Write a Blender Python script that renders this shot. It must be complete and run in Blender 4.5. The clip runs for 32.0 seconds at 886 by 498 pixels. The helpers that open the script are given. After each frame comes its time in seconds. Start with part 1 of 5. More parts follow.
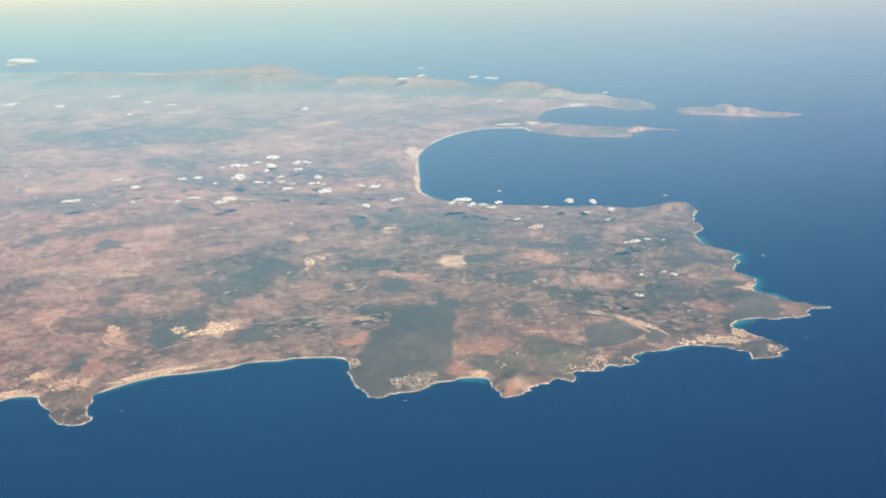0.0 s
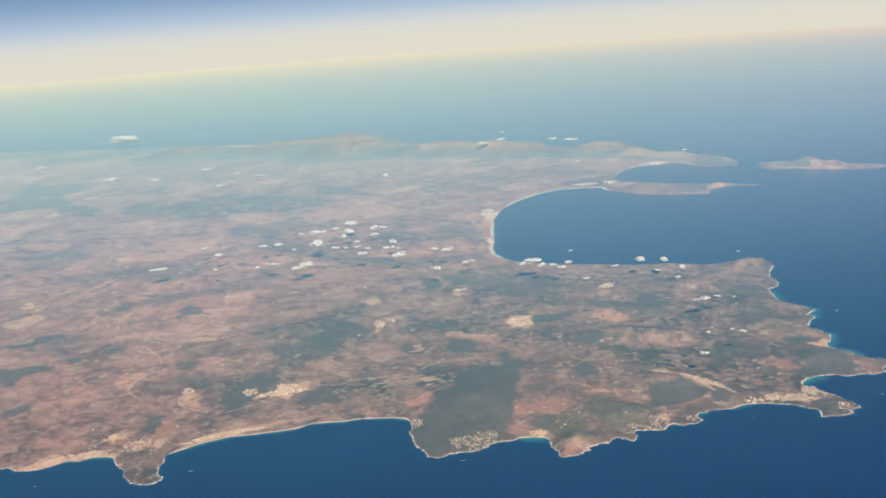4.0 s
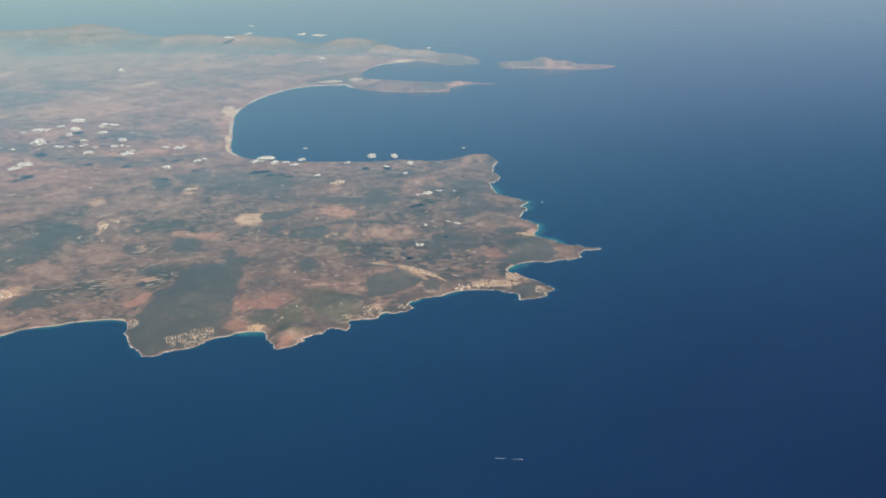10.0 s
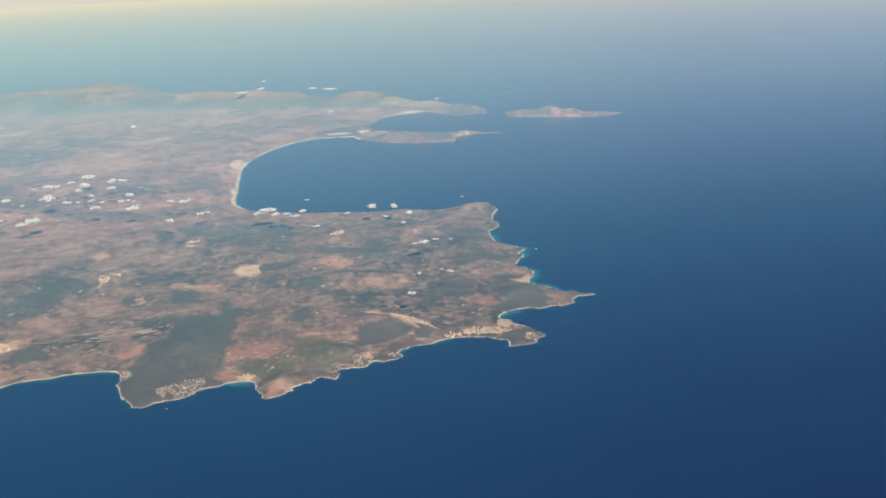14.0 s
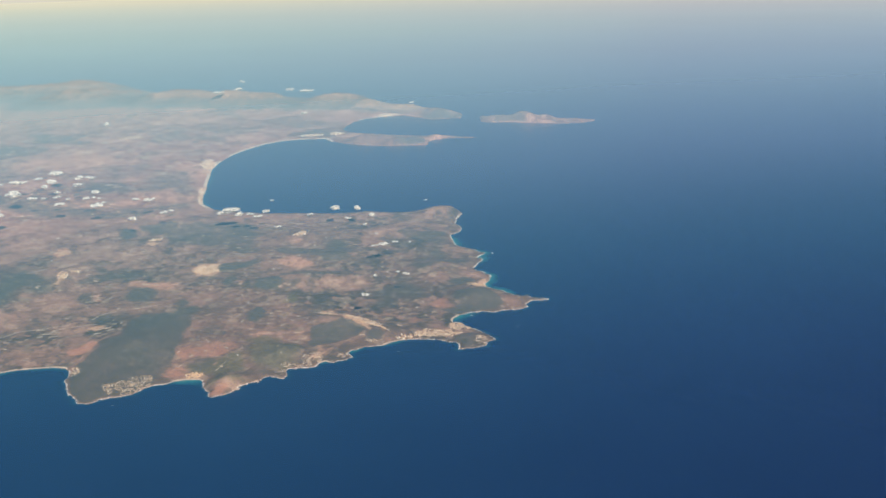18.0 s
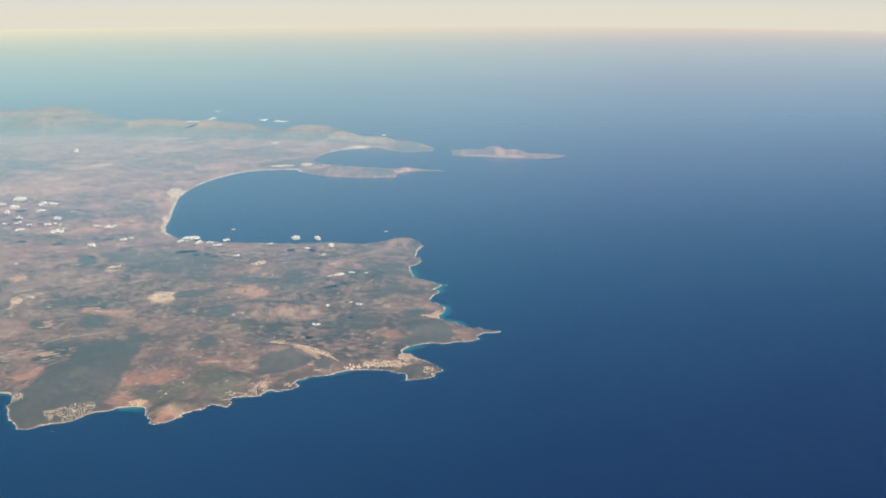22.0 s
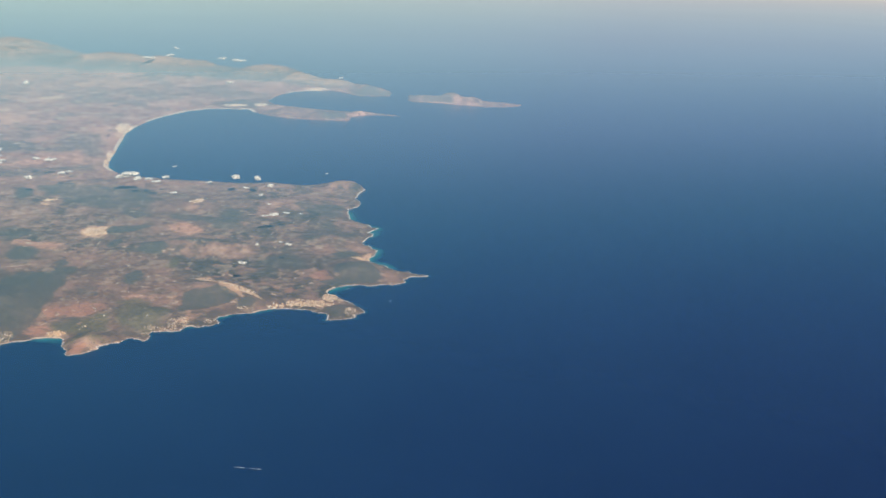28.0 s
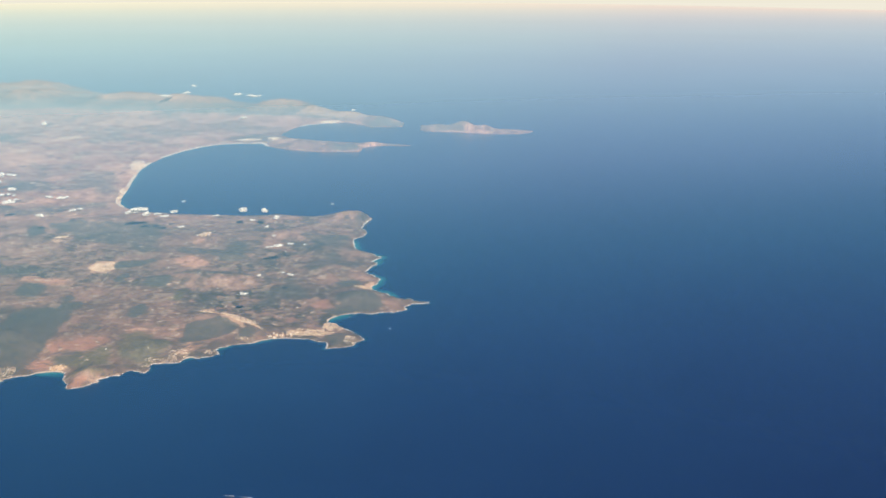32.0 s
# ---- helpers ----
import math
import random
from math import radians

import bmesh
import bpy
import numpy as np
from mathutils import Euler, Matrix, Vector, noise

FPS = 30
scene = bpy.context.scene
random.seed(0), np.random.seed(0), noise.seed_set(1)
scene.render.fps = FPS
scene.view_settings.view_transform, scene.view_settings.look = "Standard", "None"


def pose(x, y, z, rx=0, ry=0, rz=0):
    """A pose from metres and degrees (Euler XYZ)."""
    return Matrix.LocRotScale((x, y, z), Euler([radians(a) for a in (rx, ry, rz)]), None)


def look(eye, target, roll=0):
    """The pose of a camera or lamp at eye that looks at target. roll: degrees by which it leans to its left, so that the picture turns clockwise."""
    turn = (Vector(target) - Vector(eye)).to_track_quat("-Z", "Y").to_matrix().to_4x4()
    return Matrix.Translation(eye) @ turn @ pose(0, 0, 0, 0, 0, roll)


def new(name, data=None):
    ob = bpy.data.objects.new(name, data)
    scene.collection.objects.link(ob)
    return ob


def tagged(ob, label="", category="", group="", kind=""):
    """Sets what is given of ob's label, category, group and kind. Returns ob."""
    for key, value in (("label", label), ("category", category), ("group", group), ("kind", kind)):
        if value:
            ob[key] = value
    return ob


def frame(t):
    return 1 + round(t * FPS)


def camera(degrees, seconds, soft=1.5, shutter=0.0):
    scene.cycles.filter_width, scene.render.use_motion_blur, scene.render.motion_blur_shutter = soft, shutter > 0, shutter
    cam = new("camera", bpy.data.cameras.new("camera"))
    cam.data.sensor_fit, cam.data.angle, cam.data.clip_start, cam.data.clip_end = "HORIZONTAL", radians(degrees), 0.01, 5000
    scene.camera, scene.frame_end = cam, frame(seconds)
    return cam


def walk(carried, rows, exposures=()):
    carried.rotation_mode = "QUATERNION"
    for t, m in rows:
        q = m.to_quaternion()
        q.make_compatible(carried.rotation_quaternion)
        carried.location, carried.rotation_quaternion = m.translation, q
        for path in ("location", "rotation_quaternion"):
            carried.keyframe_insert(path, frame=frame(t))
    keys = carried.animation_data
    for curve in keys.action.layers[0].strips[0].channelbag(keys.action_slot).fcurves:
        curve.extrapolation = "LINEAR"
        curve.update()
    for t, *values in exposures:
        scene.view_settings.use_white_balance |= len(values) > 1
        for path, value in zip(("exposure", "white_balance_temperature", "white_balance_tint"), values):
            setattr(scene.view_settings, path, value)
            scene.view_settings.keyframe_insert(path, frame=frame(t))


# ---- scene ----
# Model scale: one unit stands for a hundred metres of country, so that the sea's horizon lies inside the lens's range.
# x runs east, y runs north, z is height above the sea; the sheet of land and sea curves with the globe.
GLOBE = 74330.0

# ---- camera and flight ----
cam = camera(49.22, 32.0, soft=1.7)


def flight(t):
    u = (t - 16.0) / 16.0
    return Vector((239.935 + 30.824 * u - 1.436 * u * u, -146.548 + 24.941 * u - 0.488 * u * u, 102.658 - 0.077 * u - 0.793 * u * u))


def aim(t, heading, pitch, lean):
    h, p, eye = radians(heading), radians(pitch), flight(t)
    return look(eye, eye + Vector((math.sin(h) * math.cos(p), math.cos(h) * math.cos(p), math.sin(p))), lean)


# seconds, heading, pitch and lean in degrees
AIMS = [(0, -57.39, -17.99, -1.28), (0.5, -58.23, -17.08, -1.94), (1, -59.05, -16.52, -2.45), (1.5, -58.87, -16.33, -2.85), (2, -58.62, -15.92,
        -3.26), (2.5, -58.41, -15.82, -3.36), (3, -59.83, -15.13, -2.64), (3.5, -62.09, -14.31, -3.20), (5.5, -64.09, -13.97, -4.68), (6, -63.89,
        -14.06, -4.42), (6.5, -63.27, -14.29, -4.14), (7, -62.97, -14.69, -4.95), (7.5, -61.48, -15.17, -4.48), (8, -59.60, -15.83, -3.00), (8.5,
        -57.41, -16.29, -0.69), (9, -55.94, -16.78, 0.14), (9.5, -51.52, -18.01, -1.46), (10, -49.51, -20.62, -0.98), (10.5, -50.15, -18.55, -1.00),
        (11, -51.04, -18.32, -1.88), (11.5, -51.35, -17.90, -2.23), (12, -51.17, -18.06, -2.52), (12.5, -50.89, -17.95, -2.18), (13, -51.03, -17.91,
        -2.32), (13.5, -51.02, -17.74, -2.41), (15.5, -51.26, -17.53, -2.45), (16, -51.09, -17.35, -2.12), (16.5, -51.01, -17.77, -1.81), (17,
        -50.92, -18.31, -2.55), (17.5, -50.62, -17.96, -1.65), (18, -50.33, -17.46, -1.16), (18.5, -49.97, -16.74, 0.08), (19, -50.12, -16.48,
        -0.51), (19.5, -50.70, -17.24, -2.21), (20, -50.65, -16.67, -1.89), (20.5, -50.38, -16.15, -1.69), (21, -50.28, -16.20, -1.56), (21.5,
        -49.19, -14.49, -0.39), (22, -49.37, -15.49, 0.05), (22.5, -49.25, -16.59, -0.51), (23, -49.18, -16.20, -0.03), (23.5, -47.65, -16.73,
        1.25), (24, -47.39, -16.93, 0.73), (24.5, -47.78, -16.91, 0.32), (25, -47.24, -17.87, 0.55), (25.5, -47.68, -18.07, -0.14), (27.5, -47.09,
        -18.12, 0.91), (28, -47.80, -18.51, 2.40), (28.5, -47.18, -17.84, 2.44), (29, -47.46, -17.12, 3.28), (29.5, -49.09, -18.56, 0.99), (30,
        -48.90, -18.71, 1.47), (30.5, -48.73, -19.86, 1.41), (31, -48.31, -20.53, 1.95), (31.5, -49.58, -18.86, 0.42), (32, -49.72, -16.80, 0.36)]
# the clip's camera brightens its picture a little at both ends
EXPOSURES = [(0, 0.36), (1, 0.31), (2, 0.32), (3, 0.22), (6, 0.03), (8, 0.0), (10, -0.10), (11, 0.02), (13, 0.05), (17, 0.05), (20, 0.11), (22, 0.13), (24, 0.08),
             (25, 0.08), (28, 0.09), (29, 0.13), (30, 0.06), (31, 0.26), (32, 0.34)]
walk(cam, [(t, aim(t, h, p, r)) for t, h, p, r in AIMS], EXPOSURES)

# ---- sky, sun ----
SUN_AZIMUTH, SUN_HEIGHT = 106.0, 41.0
world = bpy.data.worlds.new("sky")
scene.world = world
world.use_nodes = True
sky = world.node_tree.nodes.new("ShaderNodeTexSky")
sky.sky_type = "NISHITA"
sky.sun_disc = False
sky.sun_elevation, sky.sun_rotation = radians(SUN_HEIGHT), radians(SUN_AZIMUTH)
sky.altitude, sky.air_density, sky.dust_density, sky.ozone_density = 500, 1.0, 0.5, 1.0
# from ten kilometres up the horizon dips three degrees and the air above it thins quickly
tree = world.node_tree
where = tree.nodes.new("ShaderNodeTexCoord")
dip, thin = tree.nodes.new("ShaderNodeVectorMath"), tree.nodes.new("ShaderNodeVectorMath")
dip.operation, thin.operation = "ADD", "MULTIPLY"
dip.inputs[1].default_value, thin.inputs[1].default_value = (0.0, 0.0, 0.050), (1.0, 1.0, 4.0)
tree.links.new(where.outputs["Generated"], dip.inputs[0])
tree.links.new(dip.outputs[0], thin.inputs[0])
tree.links.new(thin.outputs[0], sky.inputs[0])
# cream dust haze all along the horizon, thinning out a few degrees above it
rise, band, blend = tree.nodes.new("ShaderNodeSeparateXYZ"), tree.nodes.new("ShaderNodeValToRGB"), tree.nodes.new("ShaderNodeMix")
span = tree.nodes.new("ShaderNodeMapRange")
span.inputs[1].default_value, span.inputs[2].default_value = -0.06, 0.09
blend.data_type = "RGBA"
blend.inputs[7].default_value = (6.95, 6.55, 5.55, 1.0)
for k, (at, share) in enumerate(((0.0, 0.92), (0.20, 1.0), (0.30, 0.80), (0.42, 0.32), (0.54, 0.08), (0.68, 0.0))):
    stop = band.color_ramp.elements[0] if k == 0 else (band.color_ramp.elements[-1] if k == 5 else band.color_ramp.elements.new(at))
    stop.position, stop.color = at, (share, share, share, 1.0)
tree.links.new(where.outputs["Generated"], rise.inputs[0])
tree.links.new(rise.outputs[2], span.inputs[0])
tree.links.new(span.outputs[0], band.inputs[0])
tree.links.new(band.outputs[0], blend.inputs[0])
tree.links.new(sky.outputs[0], blend.inputs[6])
tree.links.new(blend.outputs[2], tree.nodes["Background"].inputs[0])
world.node_tree.nodes["Background"].inputs[1].default_value = 0.10

sun = new("sun", bpy.data.lights.new("sun", "SUN"))
sun.data.energy, sun.data.angle, sun.data.color = 4.6, radians(0.5), (1.0, 0.895, 0.75)
a, e = radians(SUN_AZIMUTH), radians(SUN_HEIGHT)
sun.matrix_world = look((math.sin(a) * math.cos(e) * 900, math.cos(a) * math.cos(e) * 900, math.sin(e) * 900), (0, 0, 0))

# ---- materials ----


class Nodes:
    """A short way to write node materials."""

    def __init__(self, name):
        self.mat = bpy.data.materials.new(name)
        self.mat.use_nodes = True
        self.tree = self.mat.node_tree
        self.bsdf = self.tree.nodes["Principled BSDF"]
        self.out = self.tree.nodes["Material Output"]
        self.place = self.add("ShaderNodeNewGeometry").outputs["Position"]

    def add(self, kind, **values):
        node = self.tree.nodes.new(kind)
        for key, value in values.items():
            setattr(node, key, value)
        return node

    def put(self, socket, value):
        if isinstance(value, bpy.types.NodeSocket):
            self.tree.links.new(value, socket)
        elif isinstance(value, tuple) and len(value) == 3 and socket.type == "RGBA":
            socket.default_value = (*value, 1.0)
        else:
            socket.default_value = value

    def math(self, op, a, b=0.0, c=0.0):
        node = self.add("ShaderNodeMath", operation=op)
        for socket, value in zip(node.inputs, (a, b, c)):
            self.put(socket, value)
        return node.outputs[0]

    def noise(self, scale, detail=4.0, rough=0.55, where=None):
        node = self.add("ShaderNodeTexNoise")
        self.put(node.inputs["Vector"], where or self.place)
        self.put(node.inputs["Scale"], scale)
        self.put(node.inputs["Detail"], detail)
        self.put(node.inputs["Roughness"], rough)
        return node.outputs["Fac"]

    def cells(self, scale, where=None):
        node = self.add("ShaderNodeTexVoronoi")
        self.put(node.inputs["Vector"], where or self.place)
        self.put(node.inputs["Scale"], scale)
        split = self.add("ShaderNodeSeparateColor")
        self.put(split.inputs[0], node.outputs["Color"])
        return split.outputs[0], split.outputs[1]

    def ramp(self, fac, stops, step=False):
        node = self.add("ShaderNodeValToRGB")
        if step:
            node.color_ramp.interpolation = "CONSTANT"
        while len(node.color_ramp.elements) < len(stops):
            node.color_ramp.elements.new(0.5)
        for element, (at, colour) in zip(node.color_ramp.elements, stops):
            element.position = at
            element.color = (*colour, 1.0) if isinstance(colour, tuple) else (colour, colour, colour, 1.0)
        self.put(node.inputs[0], fac)
        return node.outputs[0]

    def span(self, value, low, high, to_low=0.0, to_high=1.0):
        node = self.add("ShaderNodeMapRange")
        for socket, v in zip(node.inputs, (value, low, high, to_low, to_high)):
            self.put(socket, v)
        return node.outputs[0]

    def mix(self, fac, a, b):
        node = self.add("ShaderNodeMix", data_type="RGBA")
        self.put(node.inputs[0], fac)
        self.put(node.inputs[6], a)
        self.put(node.inputs[7], b)
        return node.outputs[2]

    def kept(self, name):
        return self.add("ShaderNodeAttribute", attribute_name=name).outputs["Fac"]

    def bump(self, height, distance, strength=1.0):
        node = self.add("ShaderNodeBump")
        self.put(node.inputs["Height"], height)
        self.put(node.inputs["Distance"], distance)
        self.put(node.inputs["Strength"], strength)
        self.put(self.bsdf.inputs["Normal"], node.outputs[0])

    def finish(self, colour, rough=0.9, specular=0.2):
        self.put(self.bsdf.inputs["Base Color"], colour)
        self.put(self.bsdf.inputs["Roughness"], rough)
        self.put(self.bsdf.inputs["Specular IOR Level"], specular)
        return self.mat


def ground_material():
    n = Nodes("dry_island_ground")
    # fields: two sizes of parcel, bent a little so that their edges are not straight
    warp = n.add("ShaderNodeTexNoise")
    n.put(warp.inputs["Vector"], n.place)
    n.put(warp.inputs["Scale"], 0.12)
    bent = n.add("ShaderNodeVectorMath", operation="MULTIPLY_ADD")
    n.put(bent.inputs[0], warp.outputs["Color"])
    bent.inputs[1].default_value = (3.5, 3.5, 0.0)
    n.put(bent.inputs[2], n.place)
    flat = n.add("ShaderNodeVectorMath", operation="MULTIPLY")
    n.put(flat.inputs[0], bent.outputs[0])
    flat.inputs[1].default_value = (1.0, 1.0, 0.0)
    big, big2 = n.cells(0.34, flat.outputs[0])
    small, small2 = n.cells(0.95, flat.outputs[0])
    broad, fine = n.noise(0.055, 4.0, 0.55, flat.outputs[0]), n.noise(0.45, 6.0, 0.62, flat.outputs[0])
    value = n.math("ADD", n.math("MULTIPLY", broad, 0.62), n.math("ADD", n.math("MULTIPLY", n.noise(0.17, 4.0, 0.6, flat.outputs[0]), 0.34), n.math("ADD", n.math("MULTIPLY", fine, 0.18), n.math("ADD", n.math("MULTIPLY", big, 0.14), n.math("MULTIPLY", small, 0.10)))))
    value = n.math("MULTIPLY_ADD", n.kept("tone"), 0.180, value)
    colour = n.ramp(n.math("ADD", value, 0.002), [(0.52, (0.084, 0.075, 0.056)), (0.62, (0.169, 0.124, 0.091)), (0.70, (0.259, 0.158, 0.115)), (0.80, (0.353, 0.215, 0.154)), (0.88, (0.429, 0.281, 0.193)),
                            (0.97, (0.521, 0.384, 0.270))])
    # a drift of redder and yellower earth over the whole plain
    colour = n.mix(n.span(n.noise(0.018, 3.0), 0.42, 0.62, 0.0, 0.35), colour, (0.369, 0.202, 0.145))
    colour = n.mix(n.math("MULTIPLY", n.kept("earth"), 0.74), colour, n.ramp(value, [(0.50, (0.233, 0.106, 0.075)), (0.68, (0.413, 0.194, 0.133)), (0.92, (0.618, 0.320, 0.222))]))
    colour = n.mix(n.math("MULTIPLY", n.span(big2, 0.88, 0.92), 0.28), colour, (0.499, 0.360, 0.246))
    colour = n.mix(n.math("MULTIPLY", n.span(small2, 0.91, 0.93), 0.26), colour, (0.543, 0.414, 0.299))
    tan = n.span(n.math("ADD", n.kept("tan"), n.math("MULTIPLY_ADD", n.noise(0.6, 6.0, 0.68, flat.outputs[0]), 1.7, -0.85)), 0.36, 0.66)
    colour = n.mix(n.math("MULTIPLY", tan, 0.66), colour, n.ramp(n.math("MULTIPLY_ADD", big, 0.35, n.math("MULTIPLY", fine, 0.65)), [(0.3, (0.429, 0.222, 0.145)), (0.7, (0.695, 0.384, 0.249))]))
    red = n.span(n.math("ADD", n.kept("red"), n.math("MULTIPLY_ADD", n.noise(0.5, 6.0, 0.68, flat.outputs[0]), 1.4, -0.7)), 0.34, 0.68)
    colour = n.mix(n.math("MULTIPLY", red, 0.58), colour, n.ramp(n.noise(0.7, 5.0), [(0.3, (0.379, 0.169, 0.111)), (0.7, (0.494, 0.251, 0.166))]))
    pale = n.span(n.math("ADD", n.kept("pale"), n.math("MULTIPLY_ADD", n.noise(1.1, 5.0, 0.65), 0.8, -0.4)), 0.35, 0.65)
    colour = n.mix(n.math("MULTIPLY", pale, 0.80), colour, n.ramp(n.noise(1.5, 6.0, 0.68), [(0.26, (0.325, 0.187, 0.116)), (0.45, (0.564, 0.340, 0.207)), (0.72, (0.781, 0.517, 0.333))]))
    green = n.span(n.math("ADD", n.kept("olive"), n.math("MULTIPLY_ADD", fine, 0.9, -0.45)), 0.25, 0.75)
    colour = n.mix(n.math("MULTIPLY", green, 0.65), colour, n.ramp(n.noise(0.9, 5.0), [(0.3, (0.092, 0.097, 0.048)), (0.7, (0.190, 0.172, 0.095))]))
    # bare upland: grey limestone with thin grass
    bare = n.span(n.math("ADD", n.kept("upland"), n.math("MULTIPLY_ADD", n.noise(0.16, 5.0), 0.8, -0.4)), 0.35, 0.75)
    colour = n.mix(bare, colour, n.ramp(n.noise(0.35, 6.0, 0.65), [(0.28, (0.146, 0.108, 0.071)), (0.5, (0.364, 0.229, 0.147)), (0.72, (0.543, 0.350, 0.227))]))
    wood = n.span(n.math("ADD", n.kept("wood"), n.math("MULTIPLY_ADD", n.noise(0.55, 6.0, 0.65), 1.0, -0.5)), 0.32, 0.66)
    colour = n.mix(n.math("MULTIPLY", wood, 0.72), colour, n.ramp(n.noise(1.6, 4.0), [(0.3, (0.074, 0.079, 0.064)), (0.7, (0.127, 0.124, 0.097))]))
    rock = n.span(n.math("ADD", n.kept("rock"), n.math("MULTIPLY_ADD", n.noise(1.1, 5.0), 1.0, -0.5)), 0.40, 0.70)
    colour = n.mix(rock, colour, n.ramp(n.noise(2.5, 5.0), [(0.3, (0.282, 0.197, 0.140)), (0.7, (0.586, 0.448, 0.343))]))
    sand = n.span(n.math("ADD", n.kept("sand"), n.math("MULTIPLY_ADD", n.noise(1.5, 4.0), 0.4, -0.2)), 0.35, 0.65)
    colour = n.mix(sand, colour, n.ramp(n.noise(3.0, 4.0), [(0.3, (0.521, 0.394, 0.280)), (0.7, (0.672, 0.532, 0.396))]))
    n.bump(n.noise(1.6, 4.0, 0.55), 0.08, 0.45)
    return n.finish(colour, 0.95, 0.1)


def sea_material():
    n = Nodes("open_sea_water")
    depth = n.kept("shallow")
    streaks = n.noise(0.02, 5.0, 0.6)
    # painted gradient for the view's darker right side: greener south-west, deeper blue north-east
    side = n.add("ShaderNodeVectorMath", operation="DOT_PRODUCT")
    n.put(side.inputs[0], n.place)
    side.inputs[1].default_value = (0.6, 0.8, 0.0)
    deep = n.mix(n.span(side.outputs["Value"], -60.0, 150.0), n.ramp(streaks, [(0.3, (0.0044, 0.0285, 0.0880)), (0.7, (0.0060, 0.0345, 0.1015))]),
                 n.ramp(streaks, [(0.3, (0.0031, 0.0150, 0.0690)), (0.7, (0.0044, 0.0192, 0.0800))]))
    shore = n.ramp(n.math("ADD", depth, n.math("MULTIPLY_ADD", n.noise(0.8, 4.0), 0.5, -0.25)),
                   [(0.15, (0.005, 0.030, 0.087)), (0.50, (0.010, 0.078, 0.130)), (0.80, (0.022, 0.150, 0.175)), (1.0, (0.070, 0.240, 0.230))])
    n.bump(n.noise(1.4, 5.0, 0.65), 0.02, 0.5)
    colour = n.mix(n.span(depth, 0.0, 0.08), deep, shore)
    n.put(n.bsdf.inputs["IOR"], 1.33)
    return n.finish(colour, 0.25, 0.62)


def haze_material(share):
    n = Nodes("painted_view_haze")
    # painted haze: thin off the east coast, denser with distance along the north-west view
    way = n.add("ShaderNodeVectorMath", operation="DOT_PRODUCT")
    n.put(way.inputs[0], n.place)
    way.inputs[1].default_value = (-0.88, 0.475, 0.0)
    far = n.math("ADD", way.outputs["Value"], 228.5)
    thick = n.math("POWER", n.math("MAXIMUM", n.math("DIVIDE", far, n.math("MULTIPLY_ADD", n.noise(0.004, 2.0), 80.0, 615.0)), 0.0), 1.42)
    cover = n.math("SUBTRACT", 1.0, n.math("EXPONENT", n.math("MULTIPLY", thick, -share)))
    # aerial perspective painted as a colour ramp over that distance
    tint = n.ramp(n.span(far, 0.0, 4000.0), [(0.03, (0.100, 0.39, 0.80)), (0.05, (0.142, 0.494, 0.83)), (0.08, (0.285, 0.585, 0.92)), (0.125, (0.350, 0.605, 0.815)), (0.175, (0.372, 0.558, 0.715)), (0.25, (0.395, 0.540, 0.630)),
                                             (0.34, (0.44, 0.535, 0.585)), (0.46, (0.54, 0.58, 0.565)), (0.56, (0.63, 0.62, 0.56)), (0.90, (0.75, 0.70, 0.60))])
    # tint fitted to the view: greener westward, mauve over the open sea northward
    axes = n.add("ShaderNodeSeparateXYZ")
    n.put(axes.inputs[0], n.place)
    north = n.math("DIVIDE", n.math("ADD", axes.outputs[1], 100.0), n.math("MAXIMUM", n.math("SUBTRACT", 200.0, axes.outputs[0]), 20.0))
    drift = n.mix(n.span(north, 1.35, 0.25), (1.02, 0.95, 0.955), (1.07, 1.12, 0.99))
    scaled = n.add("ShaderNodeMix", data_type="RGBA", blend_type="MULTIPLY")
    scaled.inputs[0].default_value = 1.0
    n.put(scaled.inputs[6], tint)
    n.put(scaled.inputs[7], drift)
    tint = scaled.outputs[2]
    clear, veil, both = n.add("ShaderNodeBsdfTransparent"), n.add("ShaderNodeBsdfDiffuse"), n.add("ShaderNodeMixShader")
    n.put(veil.inputs[0], tint)
    n.put(both.inputs[0], cover)
    n.put(both.inputs[1], clear.outputs[0])
    n.put(both.inputs[2], veil.outputs[0])
    n.put(n.out.inputs["Surface"], both.outputs[0])
    return n.mat


def cloud_material():
    n = Nodes("white_cloud")
    n.finish(n.ramp(n.noise(0.8, 3.0), [(0.3, (0.94, 0.88, 0.77)), (0.7, (0.98, 0.94, 0.85))]), 1.0, 0.0)
    glow, clear = n.add("ShaderNodeBsdfTranslucent"), n.add("ShaderNodeBsdfTransparent")
    glow.inputs[0].default_value = (0.95, 0.91, 0.86, 1.0)
    body, both = n.add("ShaderNodeMixShader"), n.add("ShaderNodeMixShader")
    body.inputs[0].default_value = 0.12
    n.put(body.inputs[1], n.bsdf.outputs[0])
    n.put(body.inputs[2], glow.outputs[0])
    # thin vapour: broken by fine gaps
    n.put(both.inputs[0], n.span(n.noise(1.6, 5.0, 0.65), 0.36, 0.60, 0.92, 0.16))
    n.put(both.inputs[1], clear.outputs[0])
    n.put(both.inputs[2], body.outputs[0])
    n.put(n.out.inputs["Surface"], both.outputs[0])
    return n.mat


GROUND, SEA, CLOUD = ground_material(), sea_material(), cloud_material()

